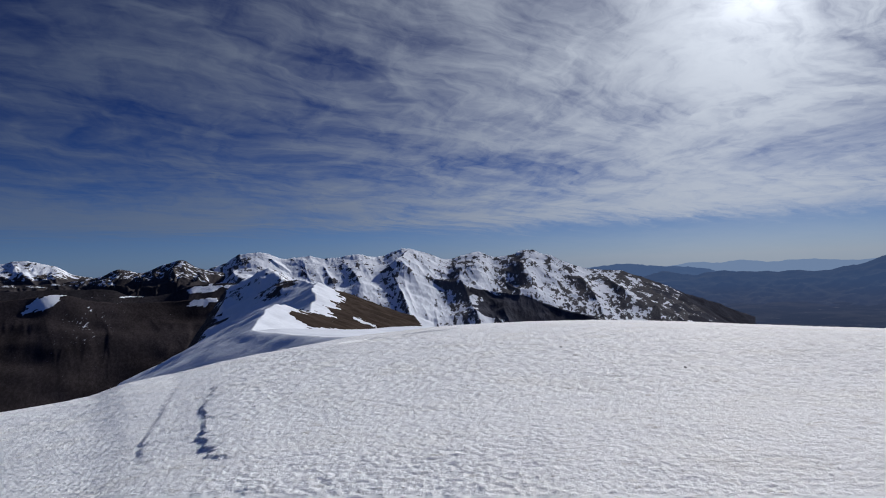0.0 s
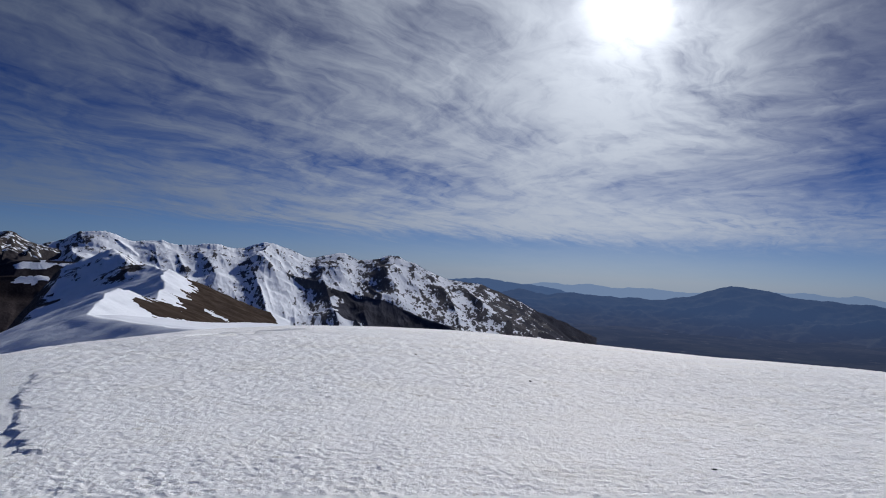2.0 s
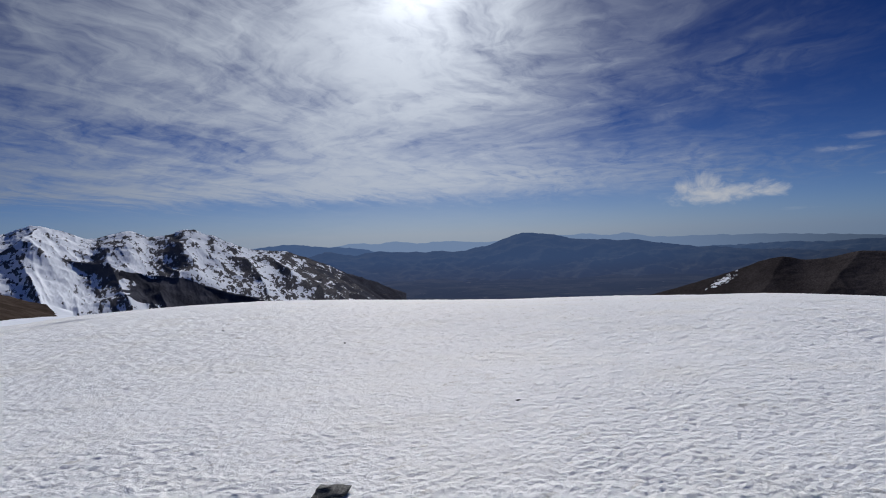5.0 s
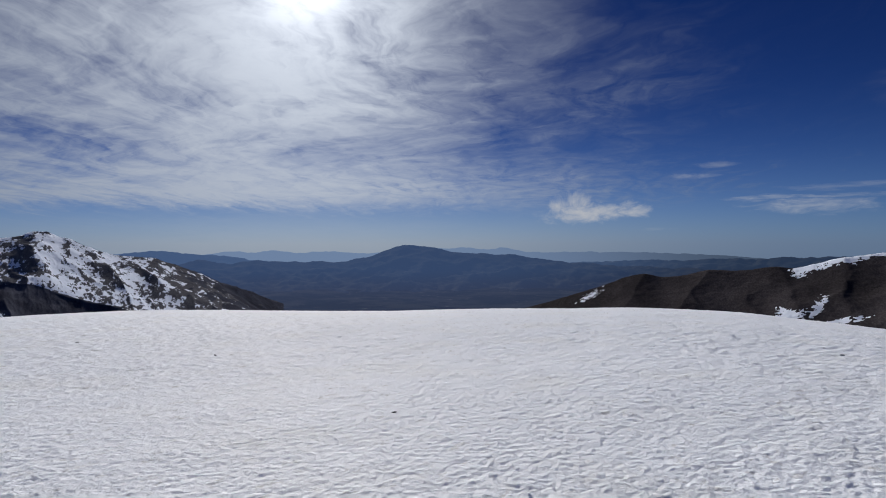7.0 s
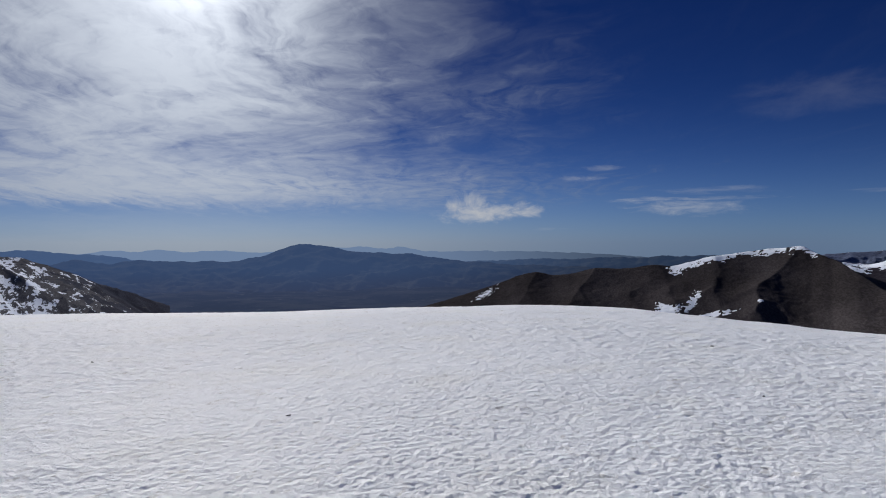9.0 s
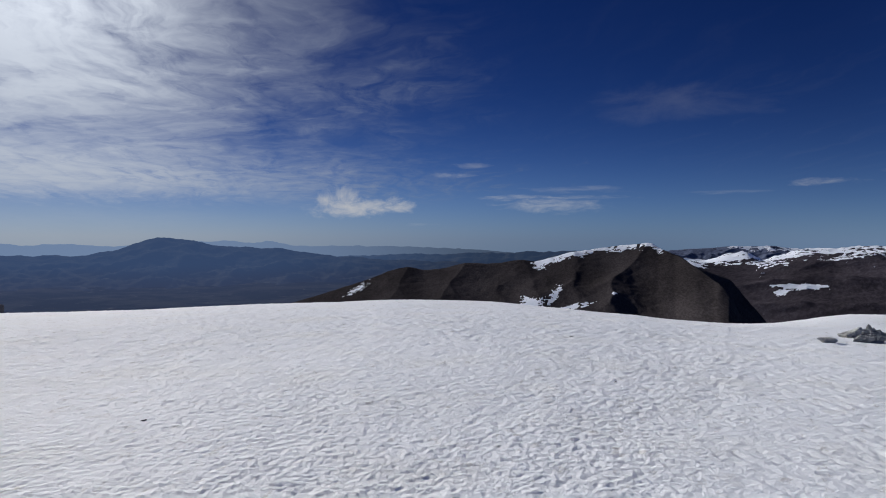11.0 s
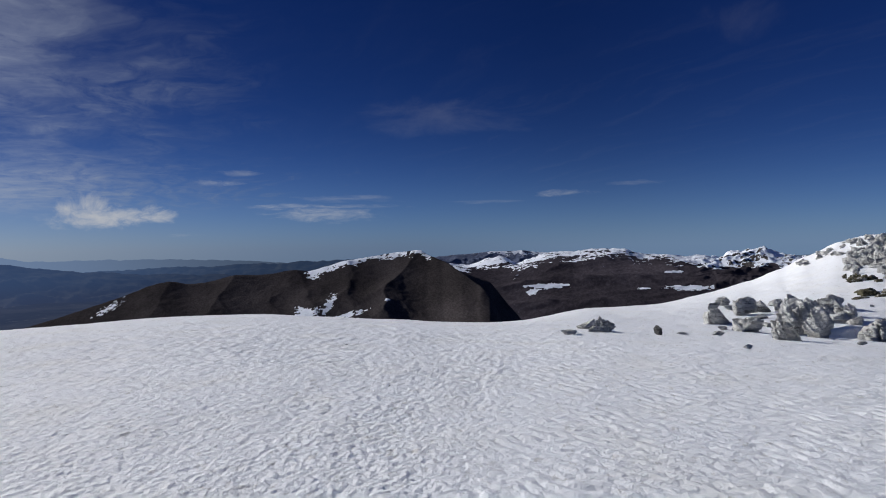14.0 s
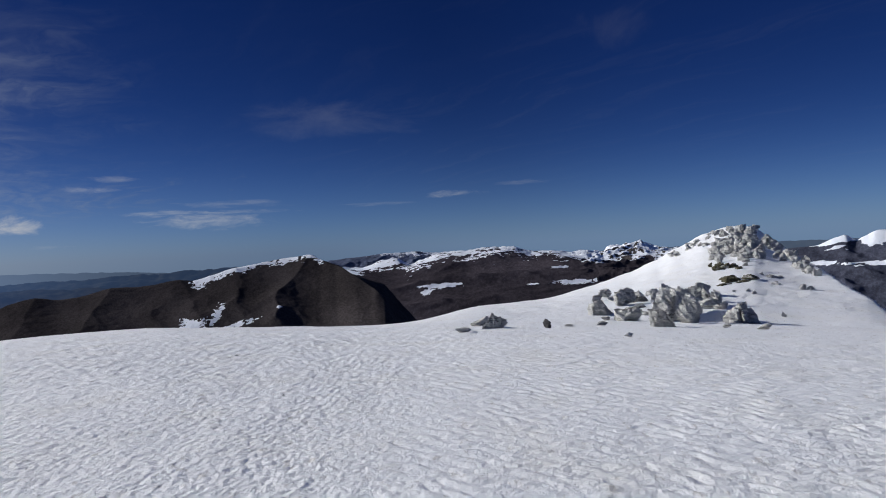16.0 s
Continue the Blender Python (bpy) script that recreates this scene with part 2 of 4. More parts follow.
def near_snow():
    """Wind-packed spring snow: ripples, grain and a little dust."""
    m, n = stuff("packed_snow")
    at = n.node("ShaderNodeNewGeometry").outputs["Position"]
    ripples = n.noise(at, 13.0, 5.0, 0.66, 0.0)
    grain = n.noise(at, 36.0, 4.0, 0.7)
    dust = n.noise(at, 0.6, 6.0, 0.6)
    crust = n.noise(at, 2.6, 6.0, 0.68, 0.3)
    color = n.mix(n.step(dust, 0.45, 0.75), (0.88, 0.88, 0.88, 1), (0.87, 0.86, 0.83, 1))
    color = n.mix(n.math("MULTIPLY", n.step(crust, 0.57, 0.72), 0.40), color, (0.60, 0.575, 0.53, 1))
    flecks = n.noise(n.node("ShaderNodeMapping", {"Vector": at, "Rotation": (0, 0, 0.35), "Scale": (4.5, 8.0, 4.0)}).outputs[0], 1.0, 6.0, 0.72)
    color = n.mix(n.math("MULTIPLY", n.step(flecks, 0.565, 0.68), 0.60), color, (0.50, 0.47, 0.42, 1))
    color = n.mix(n.math("MULTIPLY", n.step(grain, 0.60, 0.76), 0.14), color, (0.50, 0.49, 0.47, 1))
    normal = n.bump(grain, 0.60, 0.014, n.bump(ripples, 0.75, 0.030, n.bump(crust, 0.35, 0.03)))
    # a faint icy sheen over the white
    white = n.node("ShaderNodeBsdfDiffuse", {"Color": color, "Roughness": 0.0, "Normal": normal}).outputs[0]
    icy = n.node("ShaderNodeBsdfGlossy", {"Color": (1.0, 0.90, 0.76, 1), "Roughness": 0.72, "Normal": normal}).outputs[0]
    blend = n.node("ShaderNodeMixShader", {0: 0.05})
    n.put(blend.inputs[1], white), n.put(blend.inputs[2], icy)
    n.node("ShaderNodeOutputMaterial", {"Surface": blend.outputs[0]})
    return m


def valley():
    """Woods and fields of the wide plain, kilometres of blue haze painted as emission."""
    m, n = stuff("painted_haze_plain")
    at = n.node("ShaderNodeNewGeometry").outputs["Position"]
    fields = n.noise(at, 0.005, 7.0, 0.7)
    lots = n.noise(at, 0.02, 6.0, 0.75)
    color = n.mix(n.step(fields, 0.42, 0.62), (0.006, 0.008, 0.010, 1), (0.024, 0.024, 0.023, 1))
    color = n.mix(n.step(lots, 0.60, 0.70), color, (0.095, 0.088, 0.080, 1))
    # the haze emission grows with distance and towards the sun
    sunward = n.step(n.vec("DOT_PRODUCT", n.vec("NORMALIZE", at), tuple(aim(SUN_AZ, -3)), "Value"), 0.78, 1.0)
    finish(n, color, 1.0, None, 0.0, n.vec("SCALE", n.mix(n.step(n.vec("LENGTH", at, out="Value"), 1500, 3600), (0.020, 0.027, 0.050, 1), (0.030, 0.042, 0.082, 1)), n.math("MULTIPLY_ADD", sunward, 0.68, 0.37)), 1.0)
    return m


def distance(name, haze_emit, dark):
    """A far range seen mostly as blue haze, which is painted in as emission."""
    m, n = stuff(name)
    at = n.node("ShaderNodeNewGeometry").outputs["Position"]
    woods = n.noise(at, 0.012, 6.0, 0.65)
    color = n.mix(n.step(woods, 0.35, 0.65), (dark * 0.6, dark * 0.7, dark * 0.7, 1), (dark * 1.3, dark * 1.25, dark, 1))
    # the painted haze is made brighter towards the sun
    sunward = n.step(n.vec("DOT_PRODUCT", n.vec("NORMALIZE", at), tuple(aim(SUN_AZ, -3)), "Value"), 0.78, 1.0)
    # at its foot the emitted colour fades to the haze painted over the plain
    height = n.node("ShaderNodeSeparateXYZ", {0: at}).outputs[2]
    haze_emit = n.mix(n.step(height, FLOOR - 15.0, FLOOR + 90.0), (0.030, 0.042, 0.082, 1), (*haze_emit, 1))
    finish(n, color, 1.0, None, 0.0, n.vec("SCALE", haze_emit, n.math("MULTIPLY_ADD", sunward, 0.68, 0.37)), 1.0)
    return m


def highland(name, grain, snow=(0.84, 0.86, 0.90), rock=(0.075, 0.066, 0.062), wood=(0.054, 0.048, 0.049), grass=(0.056, 0.042, 0.034), relief=1.0, fall=0.0, drawn=1.0, upright=1.0):
    """Snow, rock, bare woods and dead grass on a mountain; 'bare', 'wood' and 'grass' say where each lies."""
    m, n = stuff(name)
    at = n.node("ShaderNodeNewGeometry").outputs["Position"]
    # drawn: how far the pattern runs on down the slope, which falls along the azimuth 'fall'
    at = n.node("ShaderNodeMapping", {"Vector": at, "Rotation": (0, 0, radians(-fall)), "Scale": (1.0, drawn, upright)}, vector_type="TEXTURE").outputs[0]
    bare, wood_at, grass_at = (n.node("ShaderNodeAttribute", attribute_name=a).outputs["Fac"] for a in ("bare", "wood", "grass"))
    small = n.noise(at, grain, 7.0, 0.68)
    tiny = n.noise(at, grain * 6, 4.0, 0.7)
    broken = n.math("ADD", n.math("MULTIPLY", n.math("SUBTRACT", small, 0.5), 1.1), n.math("MULTIPLY", n.math("SUBTRACT", tiny, 0.5), 0.5))
    rocky = n.mix(n.step(tiny, 0.3, 0.7), (*[c * 0.55 for c in rock], 1), (*[c * 1.5 for c in rock], 1))
    woods = n.mix(n.step(tiny, 0.36, 0.68), (*[c * 0.78 for c in wood], 1), (*[c * 1.35 for c in wood], 1))
    woods = n.mix(n.math("MULTIPLY", n.step(n.noise(at, grain * 9, 3.0, 0.7), 0.58, 0.72), 0.32), woods, (*[c * 3.2 for c in wood], 1))
    tone = n.math("MULTIPLY_ADD", n.step(n.noise(at, grain * 0.16, 4.0, 0.6), 0.34, 0.66), 0.55, 0.70)
    woods = n.vec("SCALE", woods, tone)
    grassy = n.mix(n.step(small, 0.35, 0.65), (*[c * 0.7 for c in grass], 1), (*[c * 1.35 for c in grass], 1))
    color = n.mix(n.step(n.math("ADD", bare, broken), 0.46, 0.58), (*snow, 1), rocky)
    color = n.mix(n.step(n.math("ADD", wood_at, n.math("MULTIPLY", broken, 0.6)), 0.44, 0.56), color, woods)
    color = n.mix(n.step(n.math("ADD", grass_at, n.math("MULTIPLY", broken, 0.8)), 0.45, 0.53), color, grassy)
    bald = n.math("SUBTRACT", 1.0, n.step(wood_at, 0.4, 0.6))
    normal = n.bump(n.math("MULTIPLY", tiny, bald), 0.35 * relief, 0.12 / grain, n.bump(n.math("MULTIPLY", small, bald), 0.4 * relief, 0.35 / grain))
    finish(n, color, 1.0, normal, 0.0)
    return m


FLOOR = -205.0
SNOW = near_snow()
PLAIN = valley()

# ---- the ground: a snow dome, its knoll, and the plain far below ----
EDGE = ((-160, -8.8), (-100, -9.2), (-60, -9.8), (-34.5, -9.36), (-28.8, -9.0), (-26, -8.3), (-23, -7.97), (-18.7, -7.32), (-16, -6.93), (-11.3, -6.34), (-8.3, -5.97), (-4.4, -5.7),
        (-0.9, -5.43), (4, -5.28), (12.5, -5.25), (19, -5.4), (25, -5.65), (33, -5.85), (43, -5.72), (50, -5.6), (55, -5.4), (63, -5.5), (69, -5.9),
        (74, -6.3), (80, -6.7), (90, -6.75), (110, -7.1), (125, -7.6), (150, -8), (200, -8.8))
KNOLL = ((84, -6.5), (88, -5.95), (91, -5.66), (97.3, -5.1), (101.4, -4.07), (104.4, -3.1), (106.8, -2.03), (108.6, -1.06), (110.8, 0.0), (112.1, 0.42),
         (113.4, 0.5), (114.2, 0.35), (115, -0.25), (116.5, -1.48), (118.4, -2.77), (119.8, -3.82), (121.2, -4.9), (122.8, -6.1), (126, -8.5), (140, -13))
FOOT, CREST = 21.0, 72.0
SHOULDER = ((80, CREST), (108, CREST), (112.5, CREST), (114, 68), (115, 61), (116.5, 50), (118.5, 39), (121, 30), (122.8, 25.5), (126, 23), (145, 23))


def dome(az, r):
    """Height of the smooth snow under the eye, and of the knoll behind the boulders."""
    bend = (rise(curve(az, EDGE)) / 2) ** 2 / EYE
    z = -EYE - bend * r * r
    base = -EYE - bend * FOOT * FOOT
    kx, ky = plan(az, r)
    sway = fbm(kx * 0.09, ky * 0.09, 3, 63) * 0.4 * ease(np.abs(r - CREST), 1, 20)
    far = sum(curve(az + k, SHOULDER) for k in np.linspace(-2, 2, 9)) / 9
    even = ease(az, 114.6, 116.4)
    brow = curve(az + sway, KNOLL) * (1 - even) + even * sum(curve(az + sway + k, KNOLL) for k in np.linspace(-1.5, 1.5, 9)) / 9
    top = far * rise(brow)
    s = np.clip((r - FOOT) / (far - FOOT), 0, None)
    up_knoll = base + (top - base) * np.where(s < 1, s**1.25, 1) - np.where(s > 1, (s - 1) * (far - FOOT) * 0.8, 0)
    up_knoll = np.where(r < FOOT, z, up_knoll)
    k = ease(az, 82, 92) * ease(az, 175, 145)
    return z * (1 - k) + up_knoll * k


def on_snow(az, el):
    """Plan distance at which a line of sight meets the dome."""
    r = np.linspace(2.5, 90, 9000)
    z = dome(np.full_like(r, az), r)
    hit = np.nonzero(z >= r * rise(el))[0]
    return float(r[hit[0]]) if len(hit) else 30.0


def scarp(x, y, points, drop, reach):
    """Snow broken along a ragged line: the side to the left of it has sunk."""
    line = [plan(az, on_snow(az, el)) for az, el in points]
    best, side, along = np.full(x.shape, 1e9), np.zeros(x.shape), np.zeros(x.shape)
    for i, ((ax, ay), (bx, by)) in enumerate(zip(line[:-1], line[1:])):
        ux, uy = bx - ax, by - ay
        t = np.clip(((x - ax) * ux + (y - ay) * uy) / (ux * ux + uy * uy), 0, 1)
        d = np.hypot(x - ax - t * ux, y - ay - t * uy)
        s = ux * (y - ay) - uy * (x - ax)
        nearer = d < best
        best, side, along = np.where(nearer, d, best), np.where(nearer, s, side), np.where(nearer, (i + t) / (len(line) - 1), along)
    signed = np.where(side > 0, best, -best)
    depth = drop * ease(along, 0, 0.12) * ease(along, 1, 0.75) * (0.60 + 0.40 * np.maximum(ease(np.abs(along - 0.30), 0.14, 0.05), ease(np.abs(along - 0.58), 0.10, 0.03)))
    return -depth * ease(signed, -0.015, 0.03) * (1 - ease(signed, 0.05, reach))


def roughness(az, r):
    """Sastrugi, lumps and the broken edge, as real relief near the eye."""
    x, y = plan(az, r)
    fade, close = ease(r, 70, 18), ease(r, 22, 9)
    # dimples stretched along the wind; past the boulders' side they turn into fine ripples
    k = ease(az + fbm(x * 0.3, y * 0.3, 2, 4) * 12, 78, 92)
    calm = ease(fbm(x * 0.25, y * 0.25, 3, 41), -0.35, 0.30)
    mid = ease(az + fbm(x * 0.2, y * 0.2, 2, 7) * 10, 38, 62)
    round_cups = fbm(x * 10.5 + 0.5 * fbm(x, y, 2, 5), y * 13.0, 3, 11, 0.68)
    long_cups = fbm(x * 10.0 - y * 1.6, y * 13.0 + x * 1.6, 3, 10, 0.68)
    lumps = (round_cups * (1 - 0.5 * mid) + long_cups * 0.5 * mid) * (0.0122 + 0.0035 * mid) * (0.55 + 0.65 * calm) * (1 - 0.6 * ease(az, -17, -22)) + fbm(x * 19.0, y * 20.0, 2, 13, 0.6) * 0.008 * close
    # hand-wide scallops that still show far out
    scallop = fbm(x * 4.6 + 0.4 * fbm(x * 0.7, y * 0.7, 2, 14), y * 5.6, 4, 15, 0.66) * 0.009 * (0.6 + 2.4 * ease(r, 6, 14)) * ease(r, 60, 25) * (1 - 0.6 * ease(az, -17, -22))
    scallop = scallop + fbm(x * 1.9, y * 2.6, 3, 16, 0.6) * 0.016 * ease(r, 9, 18) * ease(r, 60, 30)
    rip = fbm(x * 0.9, y * 1.6, 2, 23) * 0.012 + scallop
    u, v = x * 0.64 + y * 0.77, -x * 0.77 + y * 0.64
    bend = fbm(x * 0.8, y * 0.8, 2, 6) * 0.10
    phase = (v + bend) * 5.6 + fbm(u * 2.2, v * 1.6, 2, 12, 0.6) * 0.95
    crest = 1 - np.abs(2 * (phase - np.floor(phase)) - 1) ** 1.4 * 1.5
    broken = 0.45 + 0.85 * ease(fbm(u * 2.4, v * 4.2, 2, 24, 0.5), -0.35, 0.35)
    waves = crest * 0.0135 * broken * (0.6 + 0.5 * calm) + fbm(u * 7.0, v * 14.0, 3, 27, 0.6) * 0.009 * close + fbm(x * 0.8, y * 0.8, 2, 25) * 0.012 + scallop * 0.5
    lumps, rip = lumps * (1 - k) + waves * k, rip * (1 - k)
    swell = fbm(x * 0.16, y * 0.16, 3, 3) * 0.05 * ease(r, 3, 12) + fbm(x * 0.7, y * 0.7, 4, 66, 0.6) * 0.07 * ease(r, 20, 30) * ease(az, 84, 96)
    return (lumps + rip) * fade + swell


fine_az = np.arange(-40.0, 128.0, 0.18)
wide_az = np.arange(128.0, 320.0, 2.4)
ground_az = np.concatenate([fine_az, wide_az])
ring = np.concatenate([[0.001], 0.3 * 1.05 ** np.arange(0, 47), 3.0 * 1.0044 ** np.arange(0, 486), 25.4 * 1.0078 ** np.arange(0, 142), [85, 95, 110, 130, 160, 200, 250, 320, 400, 500, 620], np.geomspace(750, 4950, 90)])
AZ, RR = np.meshgrid(ground_az, ring)
X, Y = plan(AZ, RR)
wrapped = np.where(AZ > 200, AZ - 360, AZ)
beyond = dome(wrapped, np.minimum(RR, 78.0)) - np.clip(RR - 78.0, 0, None) * 0.42
Z = dome(wrapped, RR)
Z = np.where(RR > 78, beyond, Z)
Z = np.maximum(Z, FLOOR + (ridged(X * 0.0016, Y * 0.0016, 4, 77, 0.5) - 0.5) * 11)
Z = Z + np.where(RR < 78, roughness(wrapped, RR), 0) * ease(RR, 1.5, 3.0) * (0.35 + 0.65 * ease(wrapped, -60, -40) * ease(wrapped, 160, 128))
dx, dy = plan(111.4, on_snow(111.4, -7.2) + 0.4)
Z += (0.27 + fbm(X * 3, Y * 3, 3, 64) * 0.12) * np.exp(-(((X - dx) / 0.40) ** 2 + ((Y - dy) / 0.62) ** 2) ** 2)
lean = np.clip(np.radians(-17.0 - wrapped) * RR, 0, None)
tilt = lean * lean / (lean + 1.2) * 0.16 / (1 + lean * 0.06) * ease(RR, 19, 8) * ease(wrapped, -110, -45)
Z -= tilt
jag = fbm(X * 2.6, Y * 2.6, 5, 61, 0.66) * 0.12
MAIN_CRACK = ((-17.2, -15.2), (-18.5, -14.67), (-19.8, -14.2), (-20.8, -12.95), (-20.6, -12.3), (-20.0, -11.5), (-20.6, -10.7), (-20.1, -9.9), (-19.5, -9.2), (-18.7, -8.7), (-16.5, -7.8))
SIDE_CRACK = ((-24.0, -13.9), (-25.1, -13.5), (-25.2, -12.8), (-24.5, -11.6), (-23.8, -10.6), (-23.1, -9.6), (-22.0, -8.4), (-22.4, -7.9))
EDGE_LINE = ((1.0, -5.62), (-2.0, -5.75), (-4.5, -5.95), (-7.0, -6.12), (-9.5, -6.45), (-12.5, -6.75))
EDGE_LINE_LOW = ((-1.5, -5.95), (-4.0, -6.1), (-6.5, -6.4), (-9.0, -6.6))
zone = (AZ < 3) & (AZ > -15) & (RR > 12) & (RR < 45)
Z[zone] += scarp((X + jag)[zone], (Y + jag)[zone], EDGE_LINE, 0.10, 1.5) + scarp((X + jag)[zone], (Y - jag)[zone], EDGE_LINE_LOW, 0.06, 1.2)
zone = (AZ < -8) & (RR < 30) & (RR > 4)
Z[zone] += scarp((X + jag)[zone], (Y + jag)[zone], MAIN_CRACK, 0.036, 2.4)
Z[zone] += scarp((X + jag)[zone], (Y - jag)[zone], SIDE_CRACK, 0.022, 1.2)
Z = np.where(RR < 0.5, -EYE, Z)
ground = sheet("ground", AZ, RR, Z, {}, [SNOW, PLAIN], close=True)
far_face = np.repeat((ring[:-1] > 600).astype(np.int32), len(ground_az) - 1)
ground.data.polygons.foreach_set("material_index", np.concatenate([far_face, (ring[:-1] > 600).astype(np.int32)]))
tagged(ground, "wind-rippled white snow dome falling to a hazy blue plain", "ground", kind="structure")

# ---- mountains ----


def slope_of(az, r, z):
    """Steepness of a sheet, rise over run, and the way it falls."""
    x, y = plan(az, r)
    dzr, dxr, dyr = (np.gradient(v, axis=0) for v in (z, x, y))
    dza, dxa, dya = (np.gradient(v, axis=1) for v in (z, x, y))
    det = dxr * dya - dyr * dxa
    det = np.where(np.abs(det) < 1e-9, 1e-9, det)
    gx, gy = (dzr * dya - dza * dyr) / det, (dza * dxr - dzr * dxa) / det
    return np.hypot(gx, gy), gx, gy


def spine(x, y, points, left, right, blunt=8):
    """Height of the flanks that fall from a crest line of (azimuth, elevation, distance) points."""
    line = [(*plan(az, r), r * rise(el)) for az, el, r in points]
    top = np.full(x.shape, -1e9)
    for (ax, ay, az_), (bx, by, bz) in zip(line[:-1], line[1:]):
        ux, uy = bx - ax, by - ay
        t = np.clip(((x - ax) * ux + (y - ay) * uy) / (ux * ux + uy * uy), 0, 1)
        d = np.hypot(x - ax - t * ux, y - ay - t * uy)
        past = np.abs(((x - ax) * ux + (y - ay) * uy) / (ux * ux + uy * uy) - t) * math.hypot(ux, uy)
        s = ux * (y - ay) - uy * (x - ax)
        k = ease(s / math.hypot(ux, uy), -blunt, blunt)
        fall = k * left + (1 - k) * right
        fall = fall + (max(left, right) - fall) * np.clip(past / np.maximum(d, 1e-6), 0, 1)
        top = np.maximum(top, az_ + (bz - az_) * t - d * fall)
    return top


def net(a0, a1, step, r0, r1, rows):
    return np.meshgrid(np.arange(a0, a1, step), np.geomspace(r0, r1, rows))


def range_of(az, r, crest, at, depth, low, sharp=1.0, even=0.0):
    """A range whose crest line stands at one distance, and falls to both sides; even: degrees over which its foot evens out."""
    top = at * rise(curve(az, crest))
    s = (r - (at - depth)) / depth
    foot = top if even == 0 else at * sum(rise(curve(az + even * k, crest)) for k in np.linspace(-1, 1, 9)) / 9
    front = low + (foot - low) * np.clip(s, 0, 1) ** sharp + (top - foot) * ease(s, 0.72, 1.0)
    return np.where(s < 1, front, top - (r - at) * 0.5)


def ribs(az, r, at, scale, octaves, seed, gain=0.5, long=0.35):
    """Ribs and gullies that run down the slope."""
    return ridged(np.radians(az) * at * scale + 0.35 * perlin(az * 0.9, r * scale * 0.7, seed + 40), r * scale * long, octaves, seed, gain)


def zero(z):
    return np.zeros_like(z)


# the white massif
az, r = net(-21.5, 25.5, 0.052, 760, 1450, 290)
x, y = plan(az, r)
CREST_LINE = ((-22, 0.1), (-19.8, 0.39), (-18.5, 0.82), (-17.8, 1.31), (-15.7, 1.68), (-13.9, 1.04), (-11.7, 1.15), (-10.1, 0.9), (-7.1, 1.15), (-5.7, 0.9), (-4.1, 1.44), (-3.4, 1.58),
              (-1.7, 1.19), (0.3, 0.45), (1.8, 0.86), (3.1, 1.1), (4.3, 0.55), (6.3, 0.75), (7, 1.08), (9.2, 0.5), (10.6, -0.17), (12.5, -0.75), (14.4, -1.05), (15.3, -1.05),
              (16.7, -1.7), (18.9, -2.4), (19.8, -2.78), (21.5, -3.9), (24.3, -5.7), (26, -6.6))
wob = fbm(x * 0.006, y * 0.006, 4, 91) * 40
z = range_of(az, r + wob, CREST_LINE, 1380.0, 560.0, -98.0, 1.0)
for points, left, right in (
        (((-3.4, 1.45, 1370), (-3.9, 0.43, 1230), (-1.2, -0.86, 1170), (1.2, -1.6, 1120), (3.2, -2.32, 1080), (5.6, -2.85, 1040), (8.3, -3.43, 1000), (10.5, -4.12, 960), (13.7, -5.3, 900)), 0.30, 0.62),
        (((15.3, -1.05, 1370), (15.4, -2.4, 1240), (16.5, -4.0, 1130), (17.5, -5.6, 1010)), 0.4, 0.36),
        (((7.0, 0.95, 1370), (7.6, -0.8, 1270), (9.8, -2.2, 1190), (11.5, -3.4, 1130)), 0.36, 0.40),
        (((3.1, 1.0, 1370), (3.4, -0.6, 1290), (4.8, -1.6, 1220)), 0.38, 0.40),
        (((-15.7, 1.6, 1370), (-13.5, -0.2, 1260), (-11.0, -1.5, 1180), (-8.0, -3.4, 1080), (-4.5, -5.0, 960)), 0.32, 0.34),
        (((-9.0, 0.85, 1370), (-8.0, -0.7, 1280), (-6.0, -2.2, 1200)), 0.36, 0.38),
        (((-19.0, 0.5, 1370), (-18.6, -0.6, 1240)), 0.5, 0.5)):
    z = np.maximum(z, spine(x + wob * 0.35, y + wob * 0.35, points, left, right))
# ribs slant down to the valley; they are five times as long in plan as they look from the dome
lu, lv = np.radians(az) * 1380, r * 0.20
lw = fbm(lu * 0.008, lv * 0.008, 3, 92) * 22
down, over = lu * 0.86 - lv * 0.5 + lw, lu * 0.5 + lv * 0.86 + lw
keep = np.clip(np.abs(r - 1380) / 160, 0.16, 1)
rib = ridged(down * 0.005, over * 0.013, 3, 31, 0.42)
small_rib = ridged(down * 0.022 + lw * 0.02, over * 0.045, 4, 36, 0.6)
z = z + (rib - 0.55) * 13 * keep + (small_rib - 0.5) * 0.9 * np.clip(keep, 0.4, 1) + fbm(lu * 0.09, lv * 0.16, 3, 93, 0.6) * 0.6 + (ridged(lu * 0.022, lv * 0.012, 4, 94, 0.55) - 0.5) * 3.6 * np.exp(-np.abs(r - 1380) / 45)
steep, gx, gy = slope_of(az, r, z)
bare = 0.31 + fbm(lu * 0.075, lv * 0.13, 4, 51, 0.8) * 0.68 + fbm(lu * 0.012, lv * 0.02, 2, 58) * 0.30 + (small_rib - 0.42) * 0.42 + (rib - 0.5) * 0.18 + ease(gx, 0.02, 0.45) * 0.26 - ease(gx, -0.05, -0.4) * 0.22 - 0.15 * ease(az, 1, -4) + 0.17 * ease(az, 2, 6)
el = np.degrees(np.arctan2(z, r))
n1 = fbm(x * 0.02, y * 0.02, 4, 53)
